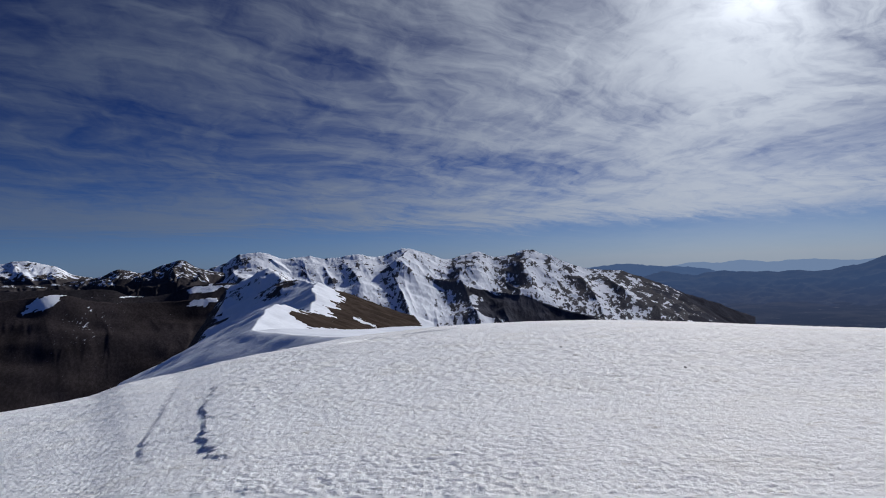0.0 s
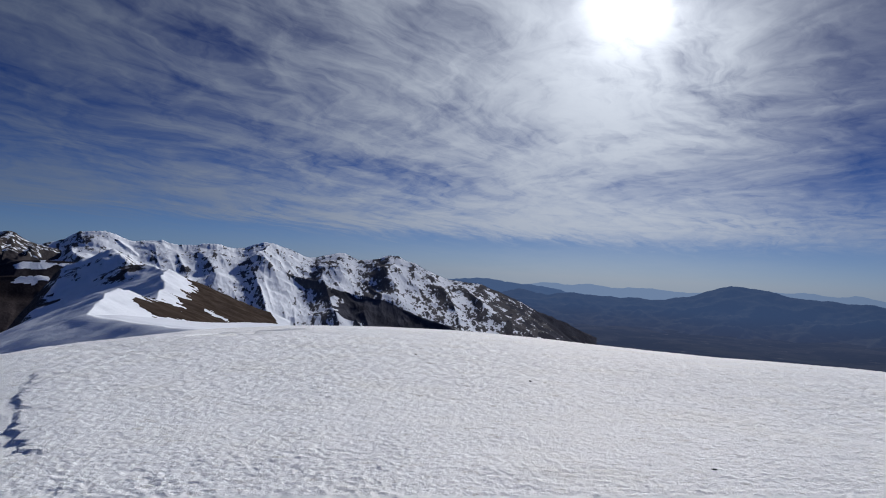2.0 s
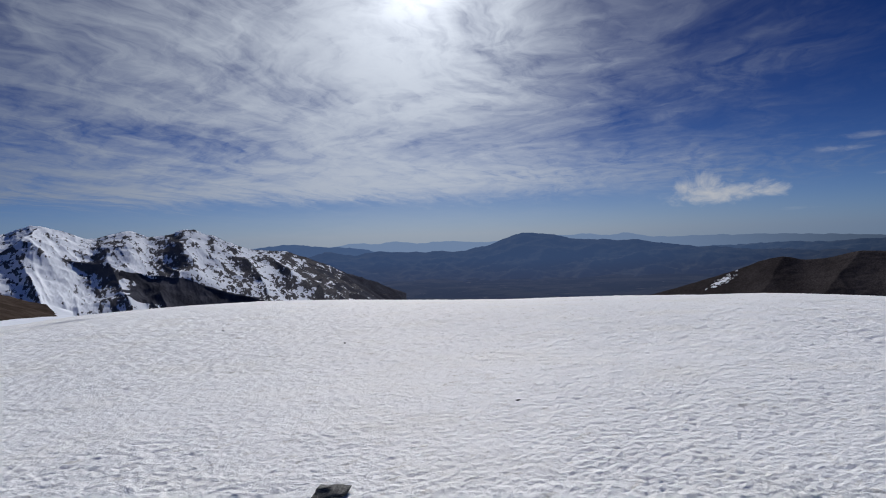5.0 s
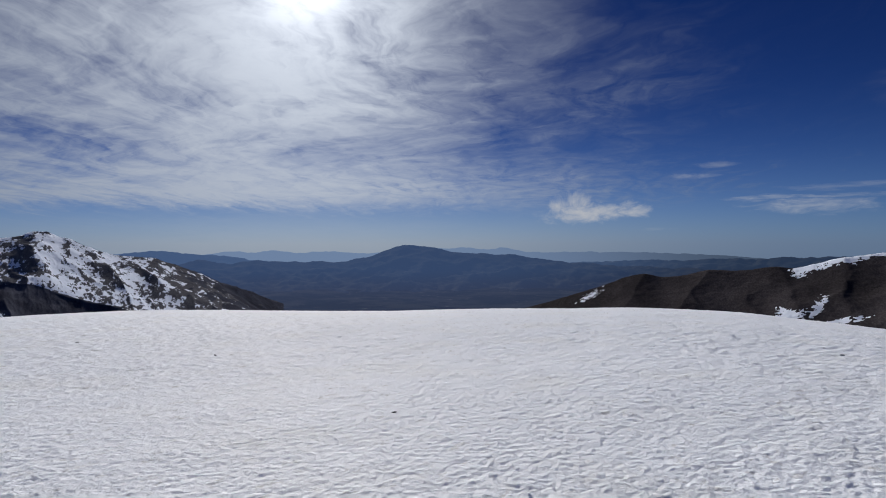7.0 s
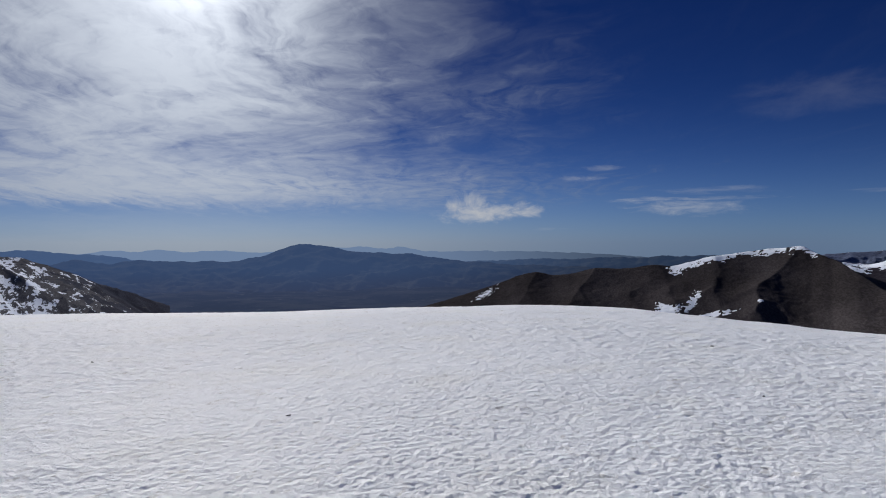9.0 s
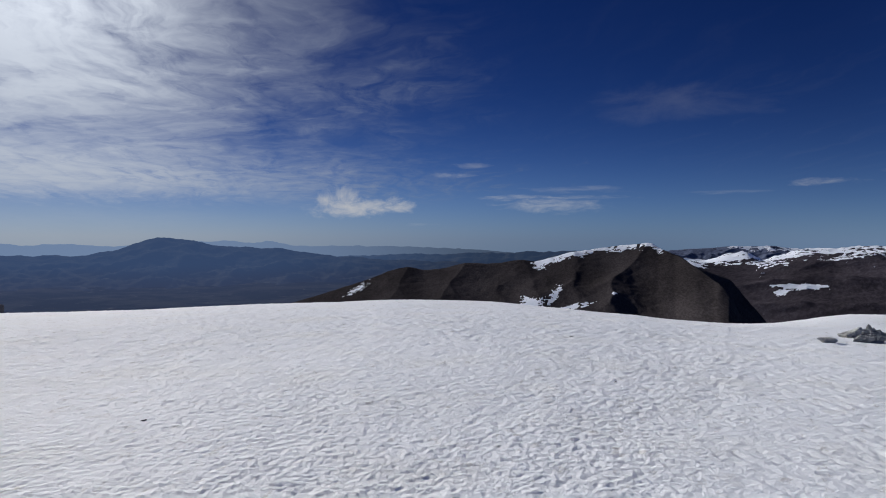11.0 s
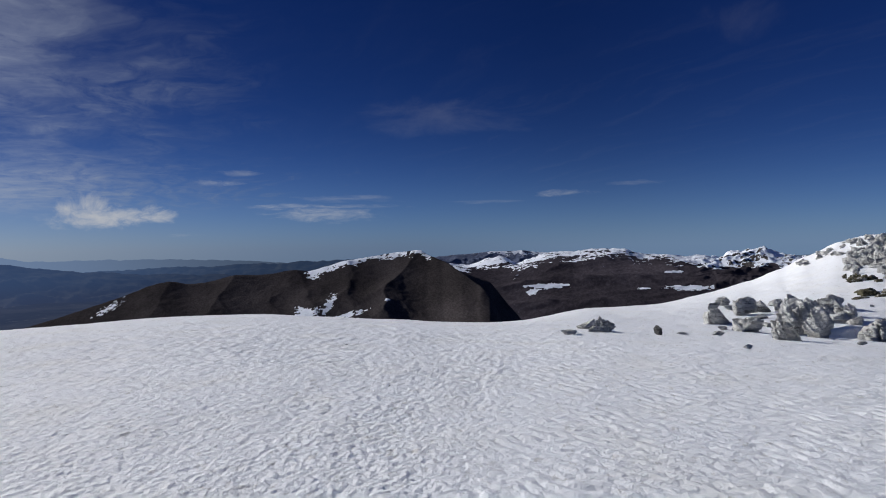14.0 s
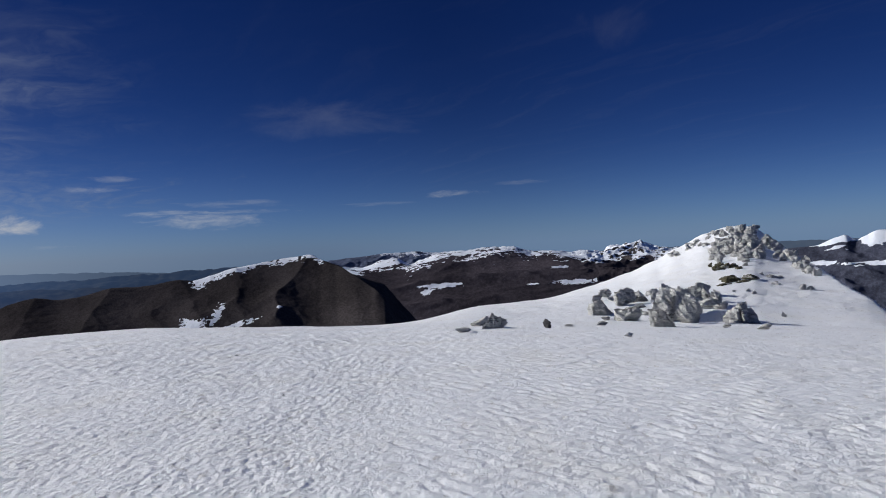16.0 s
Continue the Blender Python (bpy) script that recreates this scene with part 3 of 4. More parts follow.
below = curve(az, ((-3.9, 0.43), (-1.2, -0.86), (1.2, -1.6), (3.2, -2.32), (5.6, -2.85), (8.3, -3.43), (10.5, -4.12), (13.7, -5.2), (16, -6.2))) - el
woods = ease(below + n1 * 0.35, -0.02, 0.2) * ease(az + n1 * 1.5, 2.0, 3.6) * ease(az + n1, 14.5, 13.0) * (1 - ease(below + n1 * 0.6 - (az - 3.0) * 0.12, 1.9, 2.3) * ease(az, 6.5, 4.5))
n4 = fbm(np.radians(az) * 1380 * 0.05, r * 0.02, 4, 55, 0.6)
right_flank = az + n1 * 3.0 + n4 * 3.5 + (el + 1.0) * 0.8
woods = np.maximum(woods, ease(right_flank, 15.9, 18.2) * 0.9)
bare = bare + 0.34 * ease(below, -0.05, 0.2) * ease(below, 0.9, 0.5) * ease(az, -4.2, -3.5) * ease(az, 4, 2) + 0.45 * ease(right_flank, 13.8, 15.8)
massif = sheet("snowy_massif", az, r, z, {"bare": bare, "wood": woods, "grass": zero(z)}, highland("massif_snow_and_rock", 0.17, rock=(0.105, 0.100, 0.102), wood=(0.060, 0.060, 0.072), relief=0.12, drawn=3.0),
               parts=(("wood_belt", "dark leafless wood", woods),))
tagged(massif, "rugged snow-covered mountain massif with dark rock ribs", "mountain")

# the near ridge with its cornice
az, r = net(-29.5, -1.0, 0.065, 36, 430, 270)
x, y = plan(az, r)
wob = fbm(x * 0.02, y * 0.02, 4, 15) * 3.5 * ease(r, 130, 260) + fbm(x * 0.06, y * 0.06, 3, 15) * 0.8
z = np.full(az.shape, -1e9)
for points, left, right in (
        (((-18.5, -1.45, 335), (-17.1, -0.4, 335), (-15.3, 0.30, 335)), 0.8, 0.36),
        (((-15.3, 0.30, 335), (-13.9, -0.75, 305), (-11.8, -1.0, 275), (-11.2, -1.05, 258), (-11.3, -2.6, 205), (-11.9, -3.7, 165), (-13.1, -3.2, 142), (-14.4, -2.8, 130), (-15.5, -3.2, 120),
          (-16.6, -4.9, 98)), 0.40, 0.48),
        (((-16.6, -4.9, 98), (-14.0, -5.35, 84), (-11.0, -5.7, 70), (-8.0, -6.0, 56)), 0.06, 0.42),
        (((-11.2, -1.05, 258), (-9.2, -1.95, 262), (-6.8, -3.05, 266), (-4.4, -4.3, 270), (-1.9, -5.4, 275), (0.5, -6.5, 280)), 0.6, 0.33)):
    z = np.maximum(z, spine(x + wob, y + wob, points, left, right, 3))
# the face breaks off to the wooded valley along one line
brink = np.interp(r, (100, 110, 155, 200, 250, 310, 335, 430), (-28.5, -27.5, -24.8, -23.0, -21.2, -18.9, -18.3, -18.3))
z = z - np.clip(np.radians(brink - az) * r + fbm(x * 0.05, y * 0.05, 3, 17) * 3, 0, None) * 1.1
z = z + (ridged(x * 0.035, y * 0.035, 4, 21) - 0.5) * 3 * ease(r, 235, 320) * ease(-az, 11.8, 13.5) + fbm(x * 0.03, y * 0.03, 4, 16) * 1.5 * ease(r, 60, 200) + fbm(x * 0.12, y * 0.12, 3, 18) * 0.5 * ease(r, 60, 160)
steep, gx, gy = slope_of(az, r, z)
n1 = fbm(x * 0.06, y * 0.06, 4, 19)
bare = ease(r, 225, 290) * ease(-az, 11.5, 13) * (0.40 + fbm(x * 0.04, y * 0.04, 4, 20) * 0.9 + ease(steep, 0.4, 0.9) * 0.25)
el = np.degrees(np.arctan2(z, r))
n2 = fbm(x * 0.2, y * 0.2, 4, 22, 0.6)
grass = ease(az + n1 * 1.6 + n2 * 1.2 - (el + 3.5) * 0.35, -9.9, -9.2) * ease(r, 150, 165)
grass = grass * (1 - ease(np.hypot((az + 7.2) / 0.9, (el + 4.75 + (az + 7.2) * 0.3) / 0.22) + n2 * 1.1, 1.0, 0.8))
floor_el, roof_el = np.interp(az, (-13.2, -11.7, -8.0), (-4.0, -5.0, -5.5)), np.interp(az, (-13.2, -11.5, -9.4, -8.0), (-3.35, -3.65, -4.5, -5.0))
lower = ease(az + n2 * 0.8, -13.4, -13.0) * ease(el + n2 * 0.35 - floor_el, -0.1, 0.1) * ease(el + n2 * 0.45 - roof_el, 0.1, -0.1) * ease(az, -7.6, -8.2) * ease(r, 90, 110) * ease(r, 230, 210)
grass = np.maximum(grass, lower) * ease(az + n1, -1.8, -3.0)
ridge = sheet("snow_ridge", az, r, z, {"bare": bare, "wood": zero(z), "grass": grass}, highland("ridge_snow_and_grass", 0.16, relief=0.3), parts=(("grass_slope", "brown dead grass", grass),))
tagged(ridge, "steep snow ridge with cornice and brown dead-grass slope", "mountain ridge")

# wooded slopes and peaks beyond it
az, r = net(-38, -17.5, 0.08, 380, 660, 130)
x, y = plan(az, r)
z = range_of(az, r + fbm(x * 0.01, y * 0.01, 3, 7) * 30, ((-40, -1.9), (-35, -1.5), (-32.6, -1.3), (-31.3, -1.14), (-30.4, -1.22), (-28.2, -1.8), (-25, -2.1), (-22, -2.1), (-19.5, -2.0), (-17, -2.6)), 600.0, 240.0, -95.0, 0.9)
z = z + (ribs(az, r, 600, 0.010, 3, 8) - 0.5) * 2.5 * np.clip(np.abs(r - 600) / 60, 0.12, 1)
el, n1 = np.degrees(np.arctan2(z, r)), fbm(x * 0.12, y * 0.12, 4, 9) * 0.8
patches = [ease(np.hypot((az + 31.2 - (el + 1.3) * 1.0) / 0.9, (el + 1.7) / 0.75) + n1, 1.0, 0.85) * (r < 605),
           ease(np.hypot((az + 20.6 - (el + 2.4) * 1.2) / 1.2, (el + 2.35) / 0.3) + n1, 1.0, 0.85) * (r < 605)]
patch = np.maximum.reduce(patches)
thin = 0.46 * ease(fbm(x * 0.45, y * 0.18, 4, 67, 0.7) + 0.22 - 0.30 * np.hypot((az + 29.0 - (el + 3.4) * 0.6) / 1.9, (el + 3.4) / 1.7), 0.10, 0.35)
slope = sheet("wooded_slope", az, r, z, {"bare": zero(z) + 0.2 + 0.28 * (patch < 0.3), "wood": 1 - np.maximum(patch, thin), "grass": zero(z)}, highland("bare_beech_wood", 0.12, wood=(0.036, 0.030, 0.031), fall=-28, drawn=3.0, upright=1.5), parts=[("snow_patch", "white snow patch", p) for p in patches])
tagged(slope, "dark bare beech wood slope with one snow patch", "wooded hill")
az, r = net(-38, -14, 0.08, 700, 980, 110)
x, y = plan(az, r)
z = range_of(az, r, ((-40, -0.9), (-33, -0.75), (-29, -0.85), (-27, -1.0), (-25.8, -1.5), (-23, -1.5), (-21.2, -0.95), (-18.5, -0.8), (-14, -1.5)), 920.0, 200.0, -90.0, 0.9)
z = z + (ribs(az, r, 920, 0.012, 3, 68) - 0.5) * 7 * np.clip(np.abs(r - 920) / 80, 0.12, 1)
n1 = fbm(x * 0.06, y * 0.06, 4, 69) * 1.6
el = np.degrees(np.arctan2(z, r))
patches = [ease(np.hypot((az + 19.9) / 1.9, (el + 1.25 - (az + 19.9) * 0.08) / 0.3) + n1 * 0.6, 1.0, 0.85), ease(np.hypot((az + 25.5) / 1.2, (el + 1.6) / 0.07) + n1 * 0.6, 1.0, 0.85)]
patch = np.maximum.reduce(patches)
thin = 0.46 * ease(fbm(x * 0.45, y * 0.18, 4, 67, 0.7) + 0.22 - 0.30 * np.hypot((az + 29.0 - (el + 3.4) * 0.6) / 1.9, (el + 3.4) / 1.7), 0.10, 0.35)
slope = sheet("wooded_slope", az, r, z, {"bare": zero(z) + 0.2 + 0.28 * (patch < 0.3), "wood": 1 - np.maximum(patch, thin), "grass": zero(z)}, highland("bare_beech_wood_far", 0.06, wood=(0.038, 0.034, 0.037), fall=-26, drawn=3.0), parts=[("snow_patch", "white clearing", p) for p in patches])
tagged(slope, "dark wooded ridge with white clearings", "wooded hill")
az, r = net(-38, -18.5, 0.08, 1050, 1350, 110)
x, y = plan(az, r)
z = range_of(az, r, ((-40, 0.0), (-30, -0.3), (-28.5, -0.1), (-27.7, 0.1), (-26.7, 0.61), (-24.9, 0.25), (-23.2, 0.82), (-21.8, 1.16), (-20.7, 0.57), (-18, -0.2)), 1280.0, 220.0, -60.0, 1.0)
z = z + (ribs(az, r, 1280, 0.016, 5, 71, 0.55) - 0.5) * 16 * np.clip(np.abs(r - 1280) / 70, 0.2, 1)
steep, gx, gy = slope_of(az, r, z)
bare = 0.68 + fbm(x * 0.12, y * 0.12, 4, 72, 0.7) * 0.9 + ease(gx, 0, 0.6) * 0.2
peak = sheet("rocky_peak", az, r, z, {"bare": bare, "wood": ease(z + fbm(x * 0.02, y * 0.02, 3, 73) * 14, -4, -12), "grass": zero(z)}, highland("dark_rock_and_snow", 0.08))
tagged(peak, "dark craggy peak dusted with snow", "mountain")
az, r = net(-40, -26.5, 0.09, 1450, 1750, 80)
x, y = plan(az, r)
z = range_of(az, r, ((-42, 0.9), (-34.3, 1.25), (-32.9, 1.46), (-31.1, 1.07), (-29.5, 0.28), (-27.7, -0.1), (-26, -0.6)), 1660.0, 200.0, -40.0, 1.0)
z = z + (ribs(az, r, 1660, 0.013, 5, 81, 0.55) - 0.5) * 16 * np.clip(np.abs(r - 1660) / 70, 0.15, 1)
bare = 0.34 + fbm(x * 0.07, y * 0.07, 4, 82, 0.6) * 0.7 + ease(z, 14, -4) * 0.4
peak = sheet("snowy_peak", az, r, z, {"bare": bare, "wood": ease(z, 4, -6), "grass": zero(z)}, highland("far_rock_and_snow", 0.07))
tagged(peak, "broad rounded mountain with snowy top", "mountain")

# the wooded hill past the dome
az, r = net(45.5, 87, 0.085, 380, 760, 190)
x, y = plan(az, r)
HILL = ((45, -9.5), (47.5, -7.0), (49.3, -5.6), (50.8, -4.9), (52.5, -4.32), (53.8, -3.69), (54.7, -3.15), (56.5, -2.85), (57.9, -3.15), (59.3, -3.05), (61.7, -2.42), (64.1, -2.32), (66.1, -2.12), (67.6, -2.4),
        (69, -1.9), (71, -1.29), (73, -0.79), (75.5, -0.49), (77.3, -0.48), (78, -0.79), (79.5, -1.31), (80.9, -2.23), (82.4, -3.33), (83.8, -4.71), (86, -6.9))
back = curve(az, ((44, 660), (70, 660), (77, 660), (79, 620), (81, 560), (84, 480), (88, 430)))
z = range_of(az, r, HILL, back, 260.0, -84.0, 1.15)
bend = fbm(x * 0.011, y * 0.011, 3, 26) * 7 * np.clip(np.abs(r - back) / 80, 0, 1)
for points, left, right in (
        (((77.0, -0.75, 655), (75.3, -2.4, 600), (74.5, -3.6, 555), (74.2, -5.5, 500)), 0.40, 0.36),
        (((61.5, -2.5, 655), (60.4, -3.9, 600), (59.2, -5.4, 540)), 0.36, 0.28),
        (((56.5, -2.9, 655), (55.8, -4.3, 600), (54.7, -5.9, 540)), 0.36, 0.28),
        (((66.6, -2.3, 655), (67.3, -3.8, 600), (68.5, -5.8, 530)), 0.38, 0.30),
        (((71.0, -1.4, 655), (71.2, -2.7, 610), (70.7, -4.2, 560)), 0.38, 0.30)):
    z = np.logaddexp(z / 6, spine(x + bend, y - bend, points, left, right, 40) / 6) * 6
z = z + (ridged(x * 0.010, y * 0.010, 2, 28, 0.4) - 0.5) * 2.0 * np.clip(np.abs(r - back) / 60, 0.08, 1) + fbm(x * 0.15, y * 0.15, 2, 29) * 0.5
z = z + (ridged(np.radians(az) * 650 * 0.016 + fbm(x * 0.01, y * 0.01, 2, 37) * 0.5, r * 0.004, 2, 33, 0.4) - 0.5) * 3.2 * np.clip((back - r) / 90, 0.04, 1)
z = z - np.clip(az - 83.4, 0, None) * 9
el = np.degrees(np.arctan2(z, r))
n1 = fbm(x * 0.05, y * 0.05, 4, 30)
crest_el = curve(az, HILL)
n3 = fbm(x * 0.22, y * 0.22, 4, 32, 0.6)
patches = [ease(crest_el - el + n1 * 0.6 + n3 * 0.5, 0.24, 0.14) * ease(az + n3, 67, 68) * (az < 78.3),
           ease(np.maximum(np.abs(az - 67.4) / 0.9, np.abs(el + 5.7) / 0.55) + n3 * 0.9, 1.0, 0.9),
           ease(np.hypot((az - 69.2 - (el + 5) * 0.5) / 0.34, (el + 5.0) / 0.8) + n3 * 1.3, 1.0, 0.85),
           ease(np.hypot((az - 71.0) / 1.3, (el + 5.75 - (az - 71.2) * 0.25) / 0.22) + n3 * 1.3, 1.0, 0.85),
           ease(np.hypot((az - 74.3) / 0.22, (el + 4.6) / 0.16) + n3 * 1.0, 1.0, 0.85)]
patches.append(ease(np.hypot((az - 52.0) / 0.7, (el + 4.5 - (az - 52.0) * 0.5) / 0.22) + n3 * 1.8, 1.0, 0.85))
patch = np.maximum.reduce(patches)
hill = sheet("wooded_hill", az, r, z, {"bare": zero(z) + 0.15, "wood": 1 - patch, "grass": zero(z)}, highland("leafless_wood", 0.12, wood=(0.043, 0.037, 0.037), fall=66, drawn=3.0, upright=1.6), parts=[("snow_patch", "white snow patch", p) for p in patches])
tagged(hill, "dark leafless wooded hill with snow along its crest", "wooded hill")

# the plateau behind it
az, r = net(76, 112, 0.07, 700, 1900, 220)
x, y = plan(az, r)
PLATEAU = ((75, -1.0), (78, -0.95), (80, -1.47), (81.4, -1.6), (83.4, -1.04), (84.6, -0.91), (85.8, -1.5), (86.7, -1.2), (88.6, -0.65), (90.9, -0.55), (92.3, -0.4), (94.9, -0.43), (96.6, -0.85),
           (98.2, -0.82), (99.9, -1.05), (101, -0.95), (102.2, -1.15), (103, -0.78), (104.3, -0.65), (105.7, -0.46), (106.6, -0.8), (109, -1.2), (113, -1.6))
z = range_of(az, r, PLATEAU, 1750.0, 1000.0, -120.0, 0.8, 5.0)
z = z + (ridged(x * 0.004, y * 0.004, 3, 44, 0.4) - 0.5) * 16 * np.clip(np.abs(r - 1750) / 260, 0.10, 1) + (ridged(x * 0.02, y * 0.02, 3, 48) - 0.5) * (1.6 + 3.5 * np.exp(-np.abs(r - 1750) / 70) + 8 * ease(az, 99, 103))
el, n1 = np.degrees(np.arctan2(z, r)), fbm(x * 0.012, y * 0.012, 4, 45)
steep, gx, gy = slope_of(az, r, z)
n2 = fbm(x * 0.07, y * 0.07, 4, 49, 0.6)
alpine = ease(az + n1 * 2, 99.5, 102.5) * ease(el + n1 * 0.6, -2.3, -1.5)
bare = 0.15 + n2 * 0.5 + alpine * (-0.08 + n1 * 0.7 + n2 * 0.6 + ease(gx, -0.2, 0.3) * 0.30)
patches = [np.maximum(ease(curve(az, PLATEAU) - el + n1 * 0.9 + n2 * 0.75, 0.56, 0.40), alpine),
           ease(np.hypot((az - 88.4) / 1.9, (el + 3.55 - (az - 88.4) * 0.06) / 0.24) + n2 * 0.8, 1.0, 0.9),
           ease(np.hypot((az - 87.1) / 0.5, (el + 4.0) / 0.3) + n2 * 0.8, 1.0, 0.9),
           ease(np.hypot((az - 100.0) / 1.7, (el + 3.66) / 0.22) + n2 * 0.8, 1.0, 0.9),
           ease(np.hypot((az - 96.5) / 0.5, (el + 3.75) / 0.08) + n2 * 0.8, 1.0, 0.9),
           ease(np.hypot((az - 98.9) / 0.8, (el + 2.35) / 0.10) + n2 * 0.8, 1.0, 0.9),
           ease(np.hypot((az - 83.6) / 2.6, (el + 1.45 - (az - 83.6) * 0.15) / 0.22) + n2 * 0.8, 1.0, 0.9)]
patch = np.maximum.reduce(patches)
plateau = sheet("wooded_plateau", az, r, z, {"bare": bare, "wood": 1 - patch, "grass": zero(z)}, highland("plateau_wood_and_snow", 0.03, wood=(0.056, 0.048, 0.055), fall=95, drawn=4.0),
                parts=[("snow_field", "white snow field", p) for p in patches])
tagged(plateau, "long wooded plateau with snowy tops and white clearings", "mountain")
az, r = net(76, 95, 0.08, 2300, 2700, 90)
x, y = plan(az, r)
z = range_of(az, r, ((75, -1.4), (77.5, -1.1), (79, -0.85), (80.5, -0.72), (82, -0.62), (83.5, -0.48), (85, -0.5), (86.2, -0.42), (88, -0.6), (90, -0.8), (95, -1.2)), 2600.0, 300.0, -130.0, 0.9)
z = z + (ridged(x * 0.012, y * 0.012, 4, 56, 0.6) - 0.5) * 16 * np.clip(np.abs(r - 2600) / 120, 0.14, 1)
el, n1 = np.degrees(np.arctan2(z, r)), fbm(x * 0.03, y * 0.03, 4, 57, 0.6)
patch = ease(el + n1 * 0.5 + ease(az, 83, 85.5) * 0.25, -0.62, -0.5)
# blue haze of the distance is mixed into the wood and rock colours
far_hill = sheet("snowy_range", az, r, z, {"bare": 0.3 + n1, "wood": 1 - patch, "grass": zero(z)}, highland("far_haze_tinted_wood_and_snow", 0.02, rock=(0.09, 0.10, 0.14), wood=(0.10, 0.115, 0.165)))
tagged(far_hill, "distant haze-tinted blue-grey range with snow along its crest", "mountain")
az, r = net(114, 130, 0.09, 900, 1400, 90)
x, y = plan(az, r)
z = range_of(az, r, ((112, -1.9), (117.7, -1.4), (118.6, -1.3), (119.9, -0.76), (120.5, -0.62), (121.2, -1.0), (121.7, -0.76), (122.4, -0.38), (124, -0.4), (130, -1.0)), 1320.0, 380.0, -140.0, 0.9, 3.0)
z = z + (ridged(x * 0.01, y * 0.01, 4, 46) - 0.5) * 12 * np.clip(np.abs(r - 1320) / 80, 0.1, 1)
el, n1 = np.degrees(np.arctan2(z, r)), fbm(x * 0.02, y * 0.02, 4, 47)
patch = np.maximum(ease(el + n1 * 0.7, -1.5, -1.2), 0.75 * ease(np.abs(el + 2.75) + n1 * 0.3, 0.22, 0.1))
# wood colour raised and blued to stand for haze over it
far_hill = sheet("wooded_mountain", az, r, z, {"bare": zero(z) + 0.2 + n1 * 0.5, "wood": 1 - patch, "grass": zero(z)}, highland("hazed_wood_and_snow", 0.04, wood=(0.068, 0.072, 0.098), fall=120, drawn=3.0))
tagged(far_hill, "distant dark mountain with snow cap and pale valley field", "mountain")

# blue ranges across the plain, their blue haze painted as emission
BLUE = ((5, -1.2), (12.3, -1.1), (16.4, -1.67), (19, -1.29), (21.2, -1.6), (22.6, -1.37), (25.4, -1.45), (27.8, -1.47), (30.2, -1.5), (32.6, -1.05), (34.1, -0.56), (36.1, -0.07),
        (37.6, -0.2), (40.1, -0.66), (43.5, -0.88), (46, -0.98), (49.4, -1.5), (51.8, -1.66), (54.6, -1.9), (59.1, -1.99), (64, -2.5), (72, -3.0))
RANGE = ((0, -0.9), (10, -0.8), (14.4, -0.6), (15.6, -0.5), (17.7, -0.72), (20.8, -0.95), (23, -1.3), (28, -1.9), (45, -2.2), (52, -1.5), (58, -1.35), (64, -1.2), (69, -1.05), (74, -0.95), (80, -1.1), (90, -1.5))
FAR = ((-2, -0.9), (12, -0.75), (19.5, -0.78), (20.8, -0.55), (23.1, -0.66), (24.5, -0.52), (26.8, -0.73), (29.2, -0.59), (32.6, -0.8), (37.6, -0.27), (39.6, -0.38), (41.1, -0.28), (43, -0.49),
       (44.5, -0.34), (46.5, -0.64), (52.8, -0.68), (58, -0.78), (63, -1.0), (68, -1.4), (71.2, -1.6), (78, -1.6), (95, -1.2), (118, -0.9), (128, -0.9))
for name, label, points, at, depth, rough, haze_emit, dark, a0, a1 in (
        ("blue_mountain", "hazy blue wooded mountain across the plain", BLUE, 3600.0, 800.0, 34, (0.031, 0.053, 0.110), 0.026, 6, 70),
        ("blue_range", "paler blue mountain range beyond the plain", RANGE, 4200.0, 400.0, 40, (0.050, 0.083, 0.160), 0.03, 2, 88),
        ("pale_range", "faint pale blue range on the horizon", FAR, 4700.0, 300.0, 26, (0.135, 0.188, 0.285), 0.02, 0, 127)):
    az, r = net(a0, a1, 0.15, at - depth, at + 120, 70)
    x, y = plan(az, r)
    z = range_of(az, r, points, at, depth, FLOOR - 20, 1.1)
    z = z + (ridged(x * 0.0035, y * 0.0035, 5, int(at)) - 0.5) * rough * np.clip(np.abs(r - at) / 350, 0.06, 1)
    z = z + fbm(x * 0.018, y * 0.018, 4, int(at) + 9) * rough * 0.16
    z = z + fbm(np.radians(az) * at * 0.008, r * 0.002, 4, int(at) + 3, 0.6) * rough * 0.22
    tagged(sheet(name, az, r, z, {}, distance("air_" + name, haze_emit, dark)), label, "mountain")

# ---- boulders ----


def limestone():
    m, n = stuff("grey_limestone")
    near_at = n.node("ShaderNodeNewGeometry").outputs["Position"]
    blotch, grit = n.noise(near_at, 2.2, 6.0, 0.65), n.noise(near_at, 18.0, 5.0, 0.7)
    layers = n.noise(n.node("ShaderNodeMapping", {"Vector": near_at, "Rotation": (0.5, 0.25, 0.4), "Scale": (1.2, 0.5, 5.5)}).outputs[0], 1.6, 6.0, 0.65, 0.6)
    color = n.mix(n.step(blotch, 0.35, 0.65), (0.58, 0.565, 0.535, 1), (0.77, 0.75, 0.71, 1))
    color = n.mix(n.math("MULTIPLY", n.step(grit, 0.52, 0.74), 0.45), color, (0.30, 0.29, 0.27, 1))
    color = n.mix(n.math("MULTIPLY", n.step(layers, 0.45, 0.38), 0.7), color, (0.19, 0.185, 0.17, 1))
    lichen = n.noise(near_at, 5.0, 5.0, 0.7)
    color = n.mix(n.math("MULTIPLY", n.step(lichen, 0.62, 0.72), 0.18), color, (0.24, 0.22, 0.14, 1))
    normal = n.bump(grit, 0.8, 0.05, n.bump(layers, 1.0, 0.16, n.bump(n.noise(near_at, 6.0, 5.0, 0.7), 0.8, 0.12)))
    finish(n, color, 0.9, normal, 0.15)
    return m


